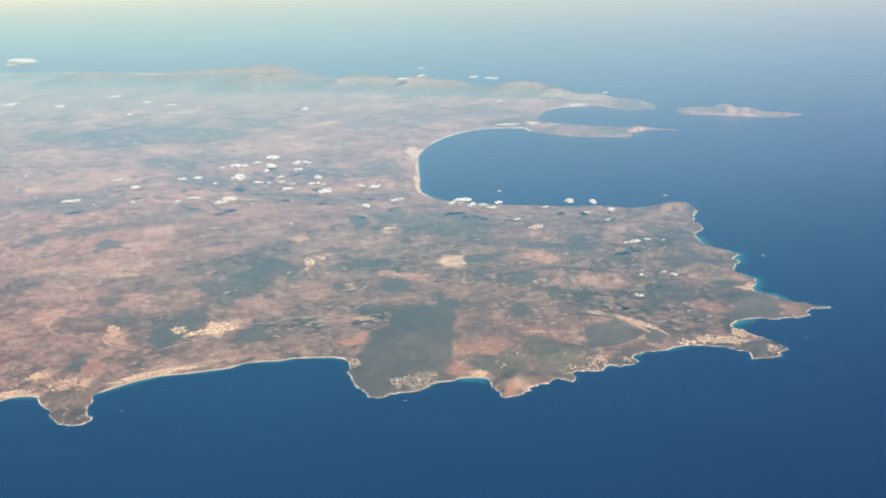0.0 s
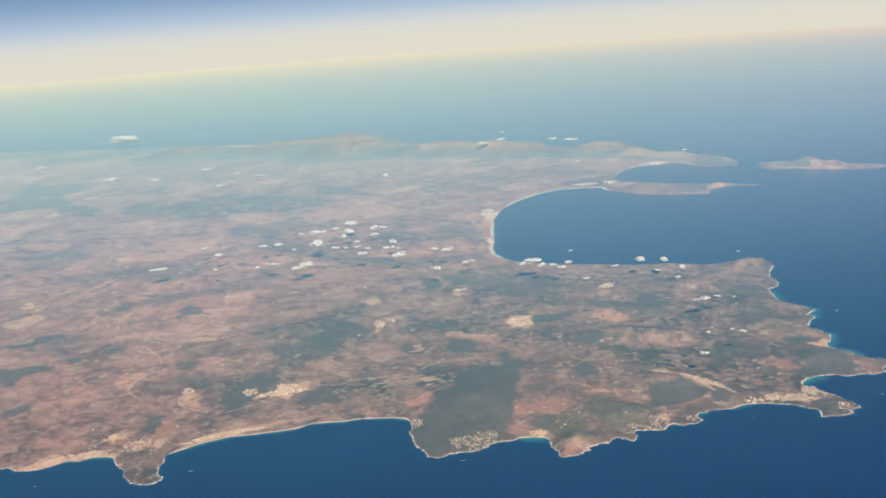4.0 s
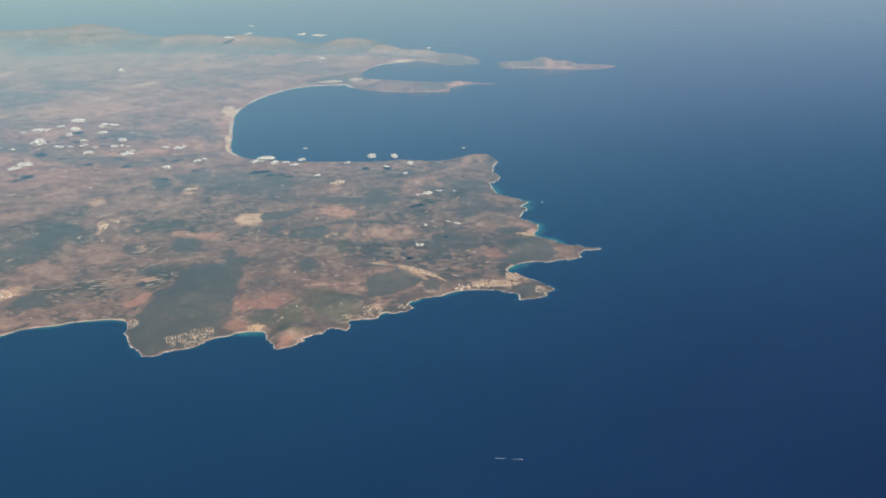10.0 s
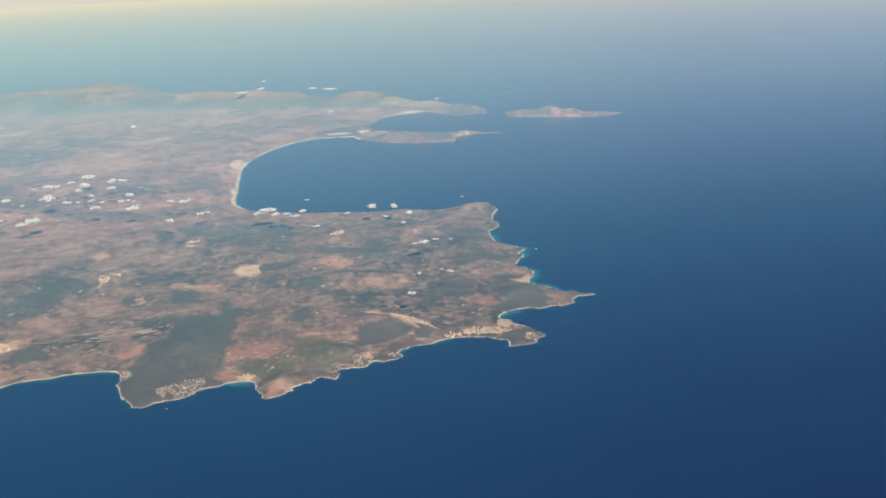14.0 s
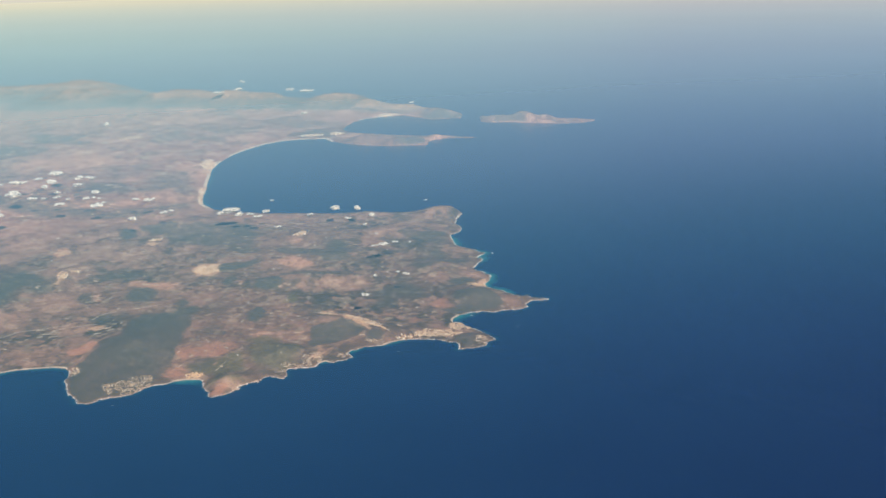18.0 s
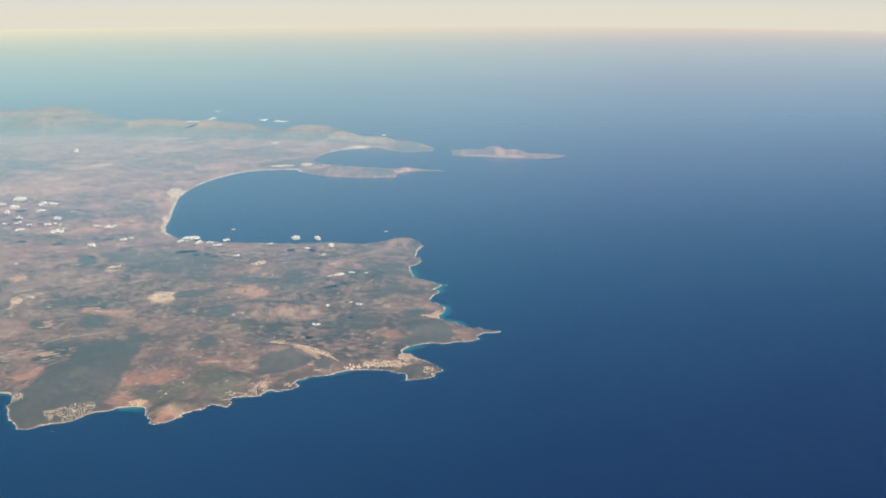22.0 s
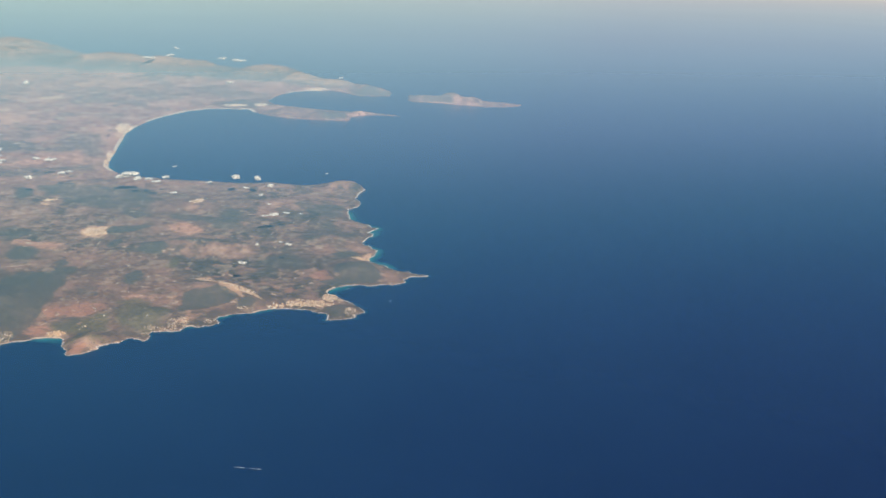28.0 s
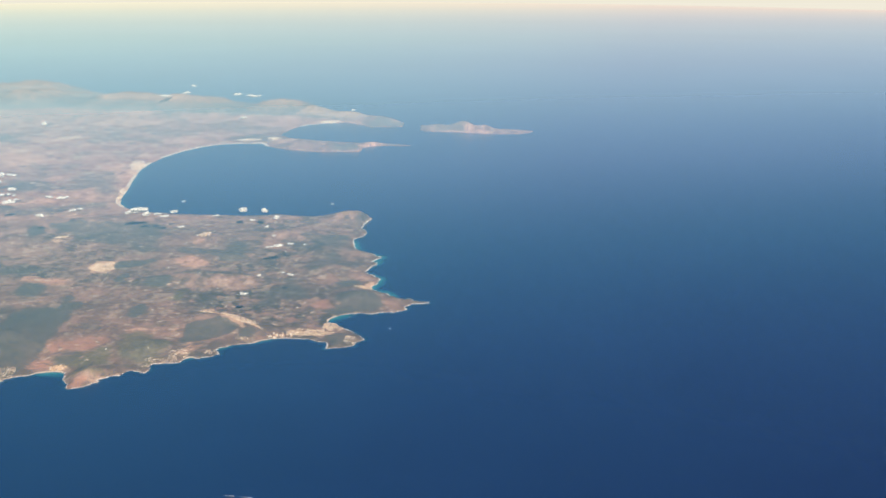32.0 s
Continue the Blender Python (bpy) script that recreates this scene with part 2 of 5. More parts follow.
# ---- plan of the island ----
COAST_SOUTH = [(-29.4, -166.9), (-29.4, -165.3), (-25.8, -163.5), (-24.7, -161.4), (-23.5, -158.2), (-23.7, -154.9), (-24.6, -152.5), (-22.4, -149.0),
    (-22.8, -146.9), (-20.8, -143.1), (-19.0, -141.6)]
COAST_SPIT = [(-14.5, -141.6), (-10.4, -141.0), (-6.7, -141.9), (-2.9, -140.9), (0.5, -138.5), (0.7, -136.3), (0.0, -134.4), (-1.4, -133.5), (-3.5,
    -134.0), (-6.8, -133.5), (-8.6, -131.9), (-12.0, -130.4)]
COAST_LONG_BEACH = [(-12.9, -128.5), (-13.6, -124.1), (-14.0, -119.7), (-13.5, -114.0), (-11.2, -108.6), (-9.3, -103.2), (-7.8, -98.3), (-8.2, -94.3),
    (-6.8, -90.1), (-4.4, -86.3), (-3.4, -81.9), (-0.9, -78.1), (1.5, -74.3), (4.3, -72.3), (6.8, -71.9)]
COAST_WOODED_HEAD = [(9.4, -73.5), (11.7, -75.0), (17.6, -76.7), (21.3, -77.5), (23.5, -77.0), (25.7, -77.5), (28.0, -75.9), (28.7, -74.4), (28.0,
    -72.4), (29.1, -70.4), (30.2, -68.3), (30.7, -65.1), (29.7, -62.3), (29.6, -59.8), (30.4, -57.1), (31.0, -54.2), (32.1, -51.7), (34.0, -49.6),
    (35.4, -49.3)]
COAST_CLIFFS = [(38.8, -50.8), (41.0, -51.0), (44.7, -51.8), (45.8, -49.4), (46.0, -47.6), (45.7, -44.5), (44.1, -44.7), (44.1, -42.6), (44.8, -39.1),
    (44.0, -36.5), (43.9, -35.1), (45.7, -34.7), (47.4, -33.5), (46.4, -31.7), (43.8, -29.9), (44.7, -28.1), (46.1, -25.7), (47.2, -23.7), (45.7,
    -21.4), (46.0, -19.9), (48.1, -18.7), (48.2, -15.2), (48.2, -13.0), (45.6, -12.5)]
COAST_HARBOUR_TOWN = [(45.2, -10.8), (45.4, -8.3), (46.7, -4.8), (47.8, -2.1), (47.6, -0.1), (48.2, 3.1), (49.4, 5.8), (51.3, 7.7), (53.2, 9.7),
    (55.3, 11.3), (57.7, 11.6), (59.6, 13.5), (61.3, 13.0), (63.4, 11.3), (63.3, 10.0), (64.0, 12.6), (65.3, 14.9), (67.0, 17.8), (65.2, 19.3), (64.8,
    22.7), (62.2, 23.3), (59.3, 23.7), (56.2, 23.2), (52.5, 23.2), (49.4, 23.5), (47.1, 22.5), (45.7, 24.4), (45.1, 27.6)]
COAST_COVE = [(45.5, 30.8), (47.6, 34.8), (50.3, 37.0), (50.6, 39.9), (53.2, 43.3), (53.4, 46.2), (51.4, 47.6)]
COAST_EAST_TIP = [(50.6, 50.9), (53.9, 55.6), (52.7, 56.2), (48.6, 53.1), (46.5, 53.2)]
COAST_NORTH_EAST = [(45.4, 50.4), (41.5, 50.5), (37.5, 50.6), (34.4, 49.6), (32.0, 49.6), (30.4, 50.7), (27.3, 55.3), (24.7, 57.7), (22.0, 57.7),
    (19.6, 58.0), (15.8, 58.4), (14.1, 61.4), (11.9, 65.6), (10.0, 67.8), (8.2, 66.5), (7.5, 69.3), (6.0, 72.9), (4.4, 71.9), (0.9, 72.4), (-2.3,
    71.5), (-6.8, 71.0), (-10.7, 72.4), (-15.6, 75.6), (-18.7, 78.1), (-19.4, 82.5), (-22.5, 86.5), (-26.2, 88.7), (-29.2, 88.7), (-34.5, 95.1),
    (-38.1, 100.4)]
COAST_BAY = [(-114.1, 31.2), (-118.9, 31.3), (-125.8, 32.1), (-136.1, 36.6), (-145.4, 42.9), (-164.8, 54.2), (-185.8, 67.0), (-197.7, 77.2), (-208.6,
    89.5), (-217.1, 103.5), (-223.4, 118.4), (-224.3, 130.2), (-221.1, 139.3), (-215.2, 146.5), (-212.7, 150.8)]
COAST_MIDDLE_CAPE = [(-205.2, 148.7), (-194.2, 149.9), (-186.0, 152.9), (-175.8, 157.8), (-168.2, 166.4), (-158.0, 179.4), (-164.3, 185.9), (-166.8,
    192.0), (-166.3, 198.6), (-160.4, 205.7), (-153.9, 213.3)]
COAST_INNER_BAY = [(-230.2, 174.1), (-238.7, 183.8), (-247.0, 194.3), (-251.2, 206.2), (-249.4, 217.8), (-244.8, 231.7), (-237.4, 232.0), (-226.0,
    233.1)]
COAST_FAR_CAPE = [(-231.0, 225.5), (-218.7, 233.2), (-210.8, 249.2), (-186.8, 249.8), (-176.3, 262.6), (-170.9, 264.1), (-158.8, 272.5), (-151.8,
    276.7), (-145.5, 286.4), (-143.9, 299.2)]

# shores that the hills hide, and those beyond the view
COAST_NORTH_HILLS = [(-45, 97), (-58, 82), (-75, 62), (-92, 45), (-105, 35)]
COAST_CAPE_BACK = [(-158, 212), (-168, 206), (-178, 197), (-192, 186), (-206, 178), (-218, 172)]
COAST_FAR_BACK = [(-146, 303), (-160, 297), (-172, 286), (-190, 276), (-205, 265), (-225, 256), (-250, 252), (-280, 252), (-300, 246), (-340, 232),
    (-380, 212), (-430, 180), (-480, 152), (-540, 118), (-600, 76), (-640, 36), (-680, -4), (-712, -44), (-770, -90), (-830, -150), (-900, -400), (-200, -400), (-80, -260), (-45, -185)]
COAST = np.array(COAST_SOUTH + COAST_SPIT + COAST_LONG_BEACH + COAST_WOODED_HEAD + COAST_CLIFFS + COAST_HARBOUR_TOWN + COAST_COVE + COAST_EAST_TIP
                 + COAST_NORTH_EAST + COAST_NORTH_HILLS + COAST_BAY + COAST_MIDDLE_CAPE + COAST_CAPE_BACK + COAST_INNER_BAY[:6] + COAST_FAR_CAPE[1:]
                 + COAST_FAR_BACK, float)
# stretches of sand: middle, reach
BEACHES = [(-22, -144, 5), (-13.5, -119, 11), (-9, -103, 8), (-5, -87, 6), (0, -76, 7), (32.5, -52.5, 4), (46.5, -20.5, 1.5), (47.8, 1, 4), (46, 25, 3),
           (30.5, 49.5, 3), (-125, 32, 8), (-140, 40, 10), (-165, 54, 16), (-190, 72, 14), (-215, 105, 22), (-222, 130, 16), (-210, 149, 8), (-249, 212, 14)]

# outlines of single woods, fields and bare ground
WOODS_DENSE_SOUTH = [
    [(-95.0, -163.3), (-106.0, -162.7), (-103.4, -157.8), (-102.8, -153.6), (-101.1, -149.6), (-97.3, -146.5), (-94.7, -148.1), (-94.5, -153.5), (-94.4, -156.8), (-86.9, -158.9), (-87.6, -161.3)],
    [(-63.3, -165.0), (-67.1, -163.3), (-67.4, -160.3), (-69.2, -157.9), (-67.2, -156.1), (-64.5, -157.5), (-62.9, -160.6), (-61.8, -162.9)],
    [(-130.0, -158.7), (-128.1, -150.8), (-133.1, -147.6), (-132.4, -141.1), (-129.2, -138.8), (-125.3, -143.7), (-123.3, -151.1), (-124.9, -156.4)],
    [(-99.4, -143.7), (-102.3, -141.7), (-102.1, -139.1), (-100.7, -137.2), (-97.1, -138.0), (-96.5, -140.6)],
    [(-30.0, -132.3), (-35.2, -129.5), (-37.1, -127.2), (-35.0, -124.1), (-32.9, -126.5), (-29.4, -129.1), (-28.9, -130.7)],
    [(-128.7, -101.2), (-132.9, -98.1), (-132.8, -94.9), (-129.4, -91.6), (-123.9, -94.0), (-123.9, -99.2)]]
WOODS_DENSE_MIDDLE = [
    [(-34.1, -110.8), (-38.8, -107.9), (-42.2, -102.8), (-46.9, -99.0), (-51.5, -94.3), (-51.1, -90.9), (-47.9, -89.2), (-41.7, -91.5), (-34.4, -96.6), (-34.1, -99.5), (-34.4, -101.8), (-30.1, -104.7), (-28.3, -108.4)],
    [(-24.9, -91.7), (-26.8, -89.7), (-28.2, -86.4), (-28.2, -83.8), (-23.5, -82.2), (-21.3, -81.7), (-19.0, -84.2), (-17.5, -87.7), (-18.6, -89.8)],
    [(-102.6, -14.1), (-109.3, -8.7), (-101.9, -7.7), (-93.9, -10.5), (-93.7, -15.0)]]
WOODS_DENSE_EAST = [
    [(-43.2, -10.4), (-42.8, -2.0), (-39.5, 6.9), (-37.1, 11.0), (-34.6, 3.7), (-35.7, -4.2), (-38.1, -9.1)],
    [(-26.0, -12.2), (-30.1, -8.0), (-30.7, -5.2), (-25.6, -6.2), (-21.9, -10.6), (-22.3, -12.8)],
    [(-13.5, -6.6), (-18.1, -2.5), (-18.9, 3.3), (-11.2, 1.4), (-9.0, -1.9), (-10.8, -5.3)],
    [(6.9, -21.9), (1.5, -17.4), (0.3, -13.7), (4.7, -13.7), (9.3, -17.1), (11.5, -21.1)],
    [(-18.7, -31.1), (-21.3, -26.8), (-16.6, -27.5), (-15.0, -30.7)]]
WOODS_DENSE_NORTH = [
    [(16.5, -76.6), (10.0, -74.2), (6.8, -71.3), (4.3, -67.3), (0.4, -63.6), (-5.5, -58.8), (-2.1, -54.6), (-8.5, -51.2), (-14.4, -46.9), (-15.9, -41.7), (-12.4, -34.5), (-14.1, -31.8), (-12.5, -28.0), (-6.3, -31.2), (1.5, -36.9), (8.8, -42.3), (14.4, -46.4), (18.3, -49.3), (22.7, -51.2), (25.3, -55.3), (28.6, -57.9), (29.5, -60.3), (31.1, -65.4), (29.3, -70.4), (28.2, -73.4), (29.1, -75.3), (26.9, -77.8), (22.4, -77.8)],
    [(35.4, -19.0), (29.6, -14.1), (27.3, -11.7), (28.6, -8.7), (29.0, -3.4), (31.3, -1.3), (35.8, -1.3), (38.7, -2.9), (38.6, -7.2), (38.7, -11.2), (37.2, -13.9), (37.0, -17.4)],
    [(41.1, -4.3), (39.9, -1.3), (40.7, 1.1), (43.2, 1.5), (44.7, -0.8), (43.5, -3.4)]]
WOODS_DENSE_INNER = [
    [(31.8, 37.9), (37.2, 39.7), (39.4, 44.7), (43.3, 44.2), (47.4, 42.4), (49.6, 38.8), (47.2, 35.4), (45.0, 31.8), (45.5, 27.8), (42.4, 26.3), (38.2, 24.7), (40.3, 29.6), (38.7, 32.3), (34.4, 33.6)],
    [(-32.2, -41.7), (-39.9, -36.1), (-38.7, -30.9), (-31.7, -30.7), (-25.3, -35.0), (-26.3, -39.1)],
    [(-25.5, -54.6), (-24.7, -50.6), (-23.3, -47.8), (-18.9, -52.5), (-21.1, -55.8)],
    [(20.8, 41.2), (21.6, 49.1), (24.8, 49.7), (26.9, 44.0)]]
WOODS_DENSE = WOODS_DENSE_SOUTH + WOODS_DENSE_MIDDLE + WOODS_DENSE_EAST + WOODS_DENSE_NORTH + WOODS_DENSE_INNER
WOODS_THIN_SOUTH = [
    [(-40.9, -137.1), (-43.7, -133.6), (-43.8, -130.5), (-42.7, -129.2), (-40.1, -131.9), (-38.1, -134.5)],
    [(-146.1, -128.7), (-151.3, -122.9), (-153.9, -117.3), (-159.6, -114.3), (-151.7, -111.3), (-145.2, -114.5), (-142.4, -121.2), (-141.7, -126.3)],
    [(-100.7, -128.6), (-106.1, -126.9), (-103.0, -124.3), (-96.9, -125.3), (-95.4, -127.7)],
    [(-71.7, -115.3), (-76.5, -113.4), (-77.3, -108.8), (-71.8, -107.4), (-66.8, -110.3), (-67.8, -113.9)],
    [(-62.5, -119.5), (-66.3, -115.6), (-62.9, -107.8), (-56.2, -107.3), (-52.3, -113.6), (-54.7, -118.0)],
    [(-58.9, -112.2), (-60.7, -107.4), (-56.2, -105.1), (-45.3, -108.6), (-44.2, -113.4), (-48.8, -115.1)],
    [(-62.0, -101.9), (-64.2, -98.6), (-57.8, -97.8), (-55.9, -100.9)]]
WOODS_THIN_MIDDLE = [
    [(23.9, -47.8), (22.6, -44.6), (25.7, -41.7), (28.4, -41.0), (32.1, -46.0), (30.6, -49.0), (26.8, -48.4)],
    [(-93.0, -1.9), (-95.5, 12.5), (-89.7, 18.8), (-90.0, 26.4), (-77.6, 31.3), (-64.6, 25.4), (-53.8, 16.1), (-44.2, 14.5), (-48.2, 7.9), (-64.0, 6.1), (-71.0, -1.2), (-82.5, -4.0)],
    [(-45.9, 15.6), (-46.2, 22.9), (-34.1, 31.2), (-41.1, 38.9), (-49.1, 34.7), (-57.5, 38.1), (-45.6, 39.7), (-32.3, 42.2), (-19.6, 34.8), (-16.6, 30.0), (-21.4, 24.2), (-29.2, 22.9), (-40.1, 16.4)],
    [(-23.1, 5.0), (-17.7, 19.1), (-5.5, 28.3), (-6.2, 12.9), (-18.1, 6.0)],
    [(-39.8, -24.5), (-40.3, -19.2), (-35.4, -19.9), (-35.7, -23.8)],
    [(5.7, 53.0), (6.0, 63.2), (11.3, 63.3), (17.1, 53.5), (13.0, 51.1)],
    [(-29.7, 59.6), (-33.8, 70.0), (-24.8, 70.4), (-20.9, 78.0), (-12.8, 74.6), (-6.7, 62.0), (-18.8, 59.6)]]
WOODS_THIN_EAST = [
    [(-0.4, 40.9), (-4.6, 60.0), (9.6, 54.5), (10.6, 41.0)],
    [(11.7, 23.4), (12.5, 32.0), (22.3, 35.0), (26.5, 28.8), (22.4, 21.0)],
    [(-60.5, -47.2), (-61.6, -35.3), (-54.2, -25.0), (-46.7, -25.8), (-47.6, -34.2), (-53.8, -40.8), (-55.0, -46.8)],
    [(-45.6, -52.7), (-45.1, -46.6), (-33.2, -47.6), (-32.5, -52.3), (-39.8, -53.5)],
    [(-106.3, -5.5), (-104.4, 2.9), (-93.3, 11.2), (-90.7, 2.7), (-90.4, -6.6)]]
WOODS_THIN = WOODS_THIN_SOUTH + WOODS_THIN_MIDDLE + WOODS_THIN_EAST
WOODS_FAR_SOUTH = [
    [(-314.9, -151.9), (-325.6, -151.4), (-324.7, -140.4), (-343.2, -134.8), (-332.6, -127.1), (-320.0, -132.4), (-304.5, -143.2)],
    [(-264.9, -139.5), (-266.4, -129.3), (-271.8, -117.0), (-268.6, -112.1), (-244.3, -110.3), (-238.7, -116.2), (-242.2, -129.3), (-249.3, -138.3)],
    [(-211.4, -114.1), (-212.5, -101.8), (-211.8, -94.6), (-205.5, -78.4), (-187.4, -67.8), (-177.0, -82.6), (-179.0, -96.2), (-194.4, -102.6), (-198.6, -113.6)],
    [(-410.4, -147.0), (-468.6, -144.0), (-480.2, -129.4), (-523.7, -115.0), (-506.9, -101.4), (-500.4, -83.1), (-464.4, -80.5), (-453.4, -96.4), (-415.1, -97.7), (-390.0, -87.7), (-353.9, -96.2), (-359.9, -107.8), (-409.3, -118.3), (-412.4, -134.2)],
    [(-373.0, -87.0), (-379.9, -66.0), (-368.7, -44.4), (-330.8, -23.2), (-301.2, -15.3), (-294.5, -39.5), (-304.9, -58.7), (-333.5, -61.9), (-346.5, -78.5)]]
WOODS_FAR_MIDDLE = [
    [(-320.7, -121.1), (-322.9, -109.3), (-316.6, -104.4), (-311.4, -116.5)],
    [(-229.1, -56.7), (-220.6, -45.4), (-226.6, -38.0), (-206.9, -24.8), (-179.5, -18.3), (-162.7, -14.3), (-140.3, -18.5), (-140.2, -28.6), (-155.7, -32.6), (-178.0, -40.0), (-203.5, -53.0)],
    [(-264.6, -47.4), (-259.7, -33.9), (-244.5, -23.7), (-218.5, -26.4), (-220.4, -39.9), (-235.6, -46.6)],
    [(-201.3, 4.7), (-196.9, 17.6), (-189.9, 32.4), (-161.5, 18.2), (-172.0, 11.9), (-172.9, 3.8), (-185.4, -2.0)],
    [(-357.2, -23.0), (-334.9, 5.6), (-308.2, 17.5), (-278.1, 19.9), (-284.5, -10.7), (-314.4, -27.8)],
    [(-345.5, 31.0), (-316.9, 57.0), (-290.4, 42.2), (-310.3, 25.3)],
    [(-193.9, 28.2), (-199.5, 49.7), (-186.6, 58.5), (-171.0, 55.3), (-142.2, 38.2), (-136.4, 27.5), (-157.2, 27.5), (-161.5, 18.2)]]
WOODS_FAR_EAST = [
    [(-161.4, -28.0), (-162.2, -11.3), (-141.0, -3.5), (-136.2, 16.5), (-133.0, 34.4), (-117.1, 25.5), (-123.7, 10.2), (-124.3, -8.7), (-141.4, -19.7)]]
WOODS_FAR = WOODS_FAR_SOUTH + WOODS_FAR_MIDDLE + WOODS_FAR_EAST
SOIL_TAN_SOUTH = [
    [(-44.5, -35.7), (-47.1, -32.5), (-45.5, -29.4), (-41.2, -28.6), (-37.6, -20.7), (-30.8, -26.4), (-34.3, -31.3), (-38.9, -32.7)],
    [(-39.2, -49.3), (-43.4, -47.4), (-43.0, -44.3), (-37.2, -47.0)],
    [(-96.2, -41.2), (-99.8, -37.7), (-98.3, -34.2), (-91.4, -36.1), (-90.5, -40.5), (-93.0, -42.5)],
    [(-35.7, 12.3), (-34.3, 19.5), (-25.5, 21.4), (-19.9, 20.7), (-21.1, 14.7), (-26.5, 11.7)],
    [(-47.9, 26.5), (-51.5, 31.4), (-46.8, 31.8), (-42.8, 28.5), (-43.5, 24.7)],
    [(18.5, -25.7), (18.3, -22.8), (26.8, -13.6), (29.5, -15.6), (25.0, -19.9), (20.4, -24.2)],
    [(41.9, -22.0), (36.7, -16.3), (41.2, -14.1), (45.5, -18.4)],
    [(-68.6, -133.6), (-76.8, -129.8), (-75.9, -124.8), (-69.4, -123.5), (-64.4, -127.7), (-62.4, -132.1)]]
SOIL_TAN_MIDDLE = [
    [(-71.3, -106.7), (-74.2, -101.4), (-69.4, -99.0), (-64.8, -102.9)],
    [(-40.6, -121.0), (-47.4, -118.2), (-45.9, -115.3), (-40.7, -114.6), (-35.0, -116.1), (-36.7, -118.8)],
    [(-31.3, -140.8), (-34.1, -137.4), (-31.0, -135.0), (-25.2, -135.3), (-20.3, -134.0), (-17.8, -135.9), (-20.8, -138.2), (-25.1, -140.3)]]
SOIL_TAN = SOIL_TAN_SOUTH + SOIL_TAN_MIDDLE
SOIL_TAN_FAR_SOUTH = [
    [(-234.6, -77.0), (-242.9, -67.0), (-242.6, -53.2), (-217.4, -59.8), (-217.1, -73.1), (-218.6, -85.7), (-231.4, -80.4)],
    [(-279.7, -43.5), (-297.7, -32.4), (-289.9, -15.5), (-276.5, 6.0), (-257.8, 18.6), (-256.8, 41.4), (-246.1, 46.7), (-220.3, 28.2), (-240.3, 17.9), (-246.2, -4.9), (-262.9, -23.9)],
    [(-321.7, -94.8), (-320.0, -77.1), (-305.5, -55.5), (-284.5, -57.3), (-286.6, -77.5), (-309.5, -90.9)],
    [(-310.1, -127.8), (-331.7, -119.9), (-315.6, -116.0), (-299.8, -116.5), (-295.6, -123.8)],
    [(-410.2, -35.1), (-408.7, -20.7), (-386.5, -26.1), (-390.5, -34.2)],
    [(-174.4, -20.3), (-161.0, 1.3), (-153.6, 19.9), (-141.3, 13.6), (-143.0, -1.7), (-160.1, -23.2)],
    [(-341.6, -150.5), (-379.4, -148.6), (-370.3, -131.2), (-346.0, -118.4), (-345.6, -133.1), (-331.3, -139.9)]]
SOIL_TAN_FAR_MIDDLE = [
    [(-295.9, -137.2), (-307.1, -136.3), (-299.1, -120.7), (-287.7, -116.5), (-277.8, -120.4), (-279.2, -130.7)],
    [(-233.4, -105.7), (-238.1, -97.3), (-230.3, -83.3), (-213.7, -76.5), (-215.0, -91.5), (-219.7, -103.1)],
    [(-162.9, -29.7), (-176.3, -23.7), (-175.7, -16.7), (-166.0, -19.3), (-156.9, -26.2)]]
SOIL_TAN_FAR = SOIL_TAN_FAR_SOUTH + SOIL_TAN_FAR_MIDDLE
SOIL_RED_SOUTH = [
    [(-4.9, -68.7), (-5.3, -65.4), (-6.7, -61.0), (-4.2, -61.0), (-1.3, -63.5), (-0.4, -66.8), (-1.4, -68.7)],
    [(17.3, -47.6), (14.8, -45.3), (14.1, -42.9), (16.2, -42.8), (17.4, -40.1), (17.4, -36.6), (20.6, -32.4), (24.0, -33.4), (25.1, -37.0), (25.4, -39.8), (20.9, -43.9), (22.1, -46.2), (21.4, -48.3)],
    [(24.8, -56.1), (23.3, -54.7), (25.4, -50.6), (28.2, -49.8), (29.7, -51.5), (28.4, -54.7), (27.1, -56.3)],
    [(33.4, 25.9), (32.0, 29.5), (32.0, 31.8), (35.2, 31.0), (40.9, 29.6), (38.5, 26.7), (35.5, 25.4)],
    [(42.9, -52.4), (42.6, -49.7), (43.6, -46.9), (46.5, -50.2)],
    [(38.6, 12.3), (38.0, 16.1), (40.7, 16.2), (42.2, 13.3)]]
SOIL_RED_MIDDLE = [
    [(-25.2, -130.2), (-30.4, -128.9), (-32.7, -124.3), (-27.1, -124.0), (-21.1, -126.7), (-19.6, -129.2)]]
SOIL_RED = SOIL_RED_SOUTH + SOIL_RED_MIDDLE
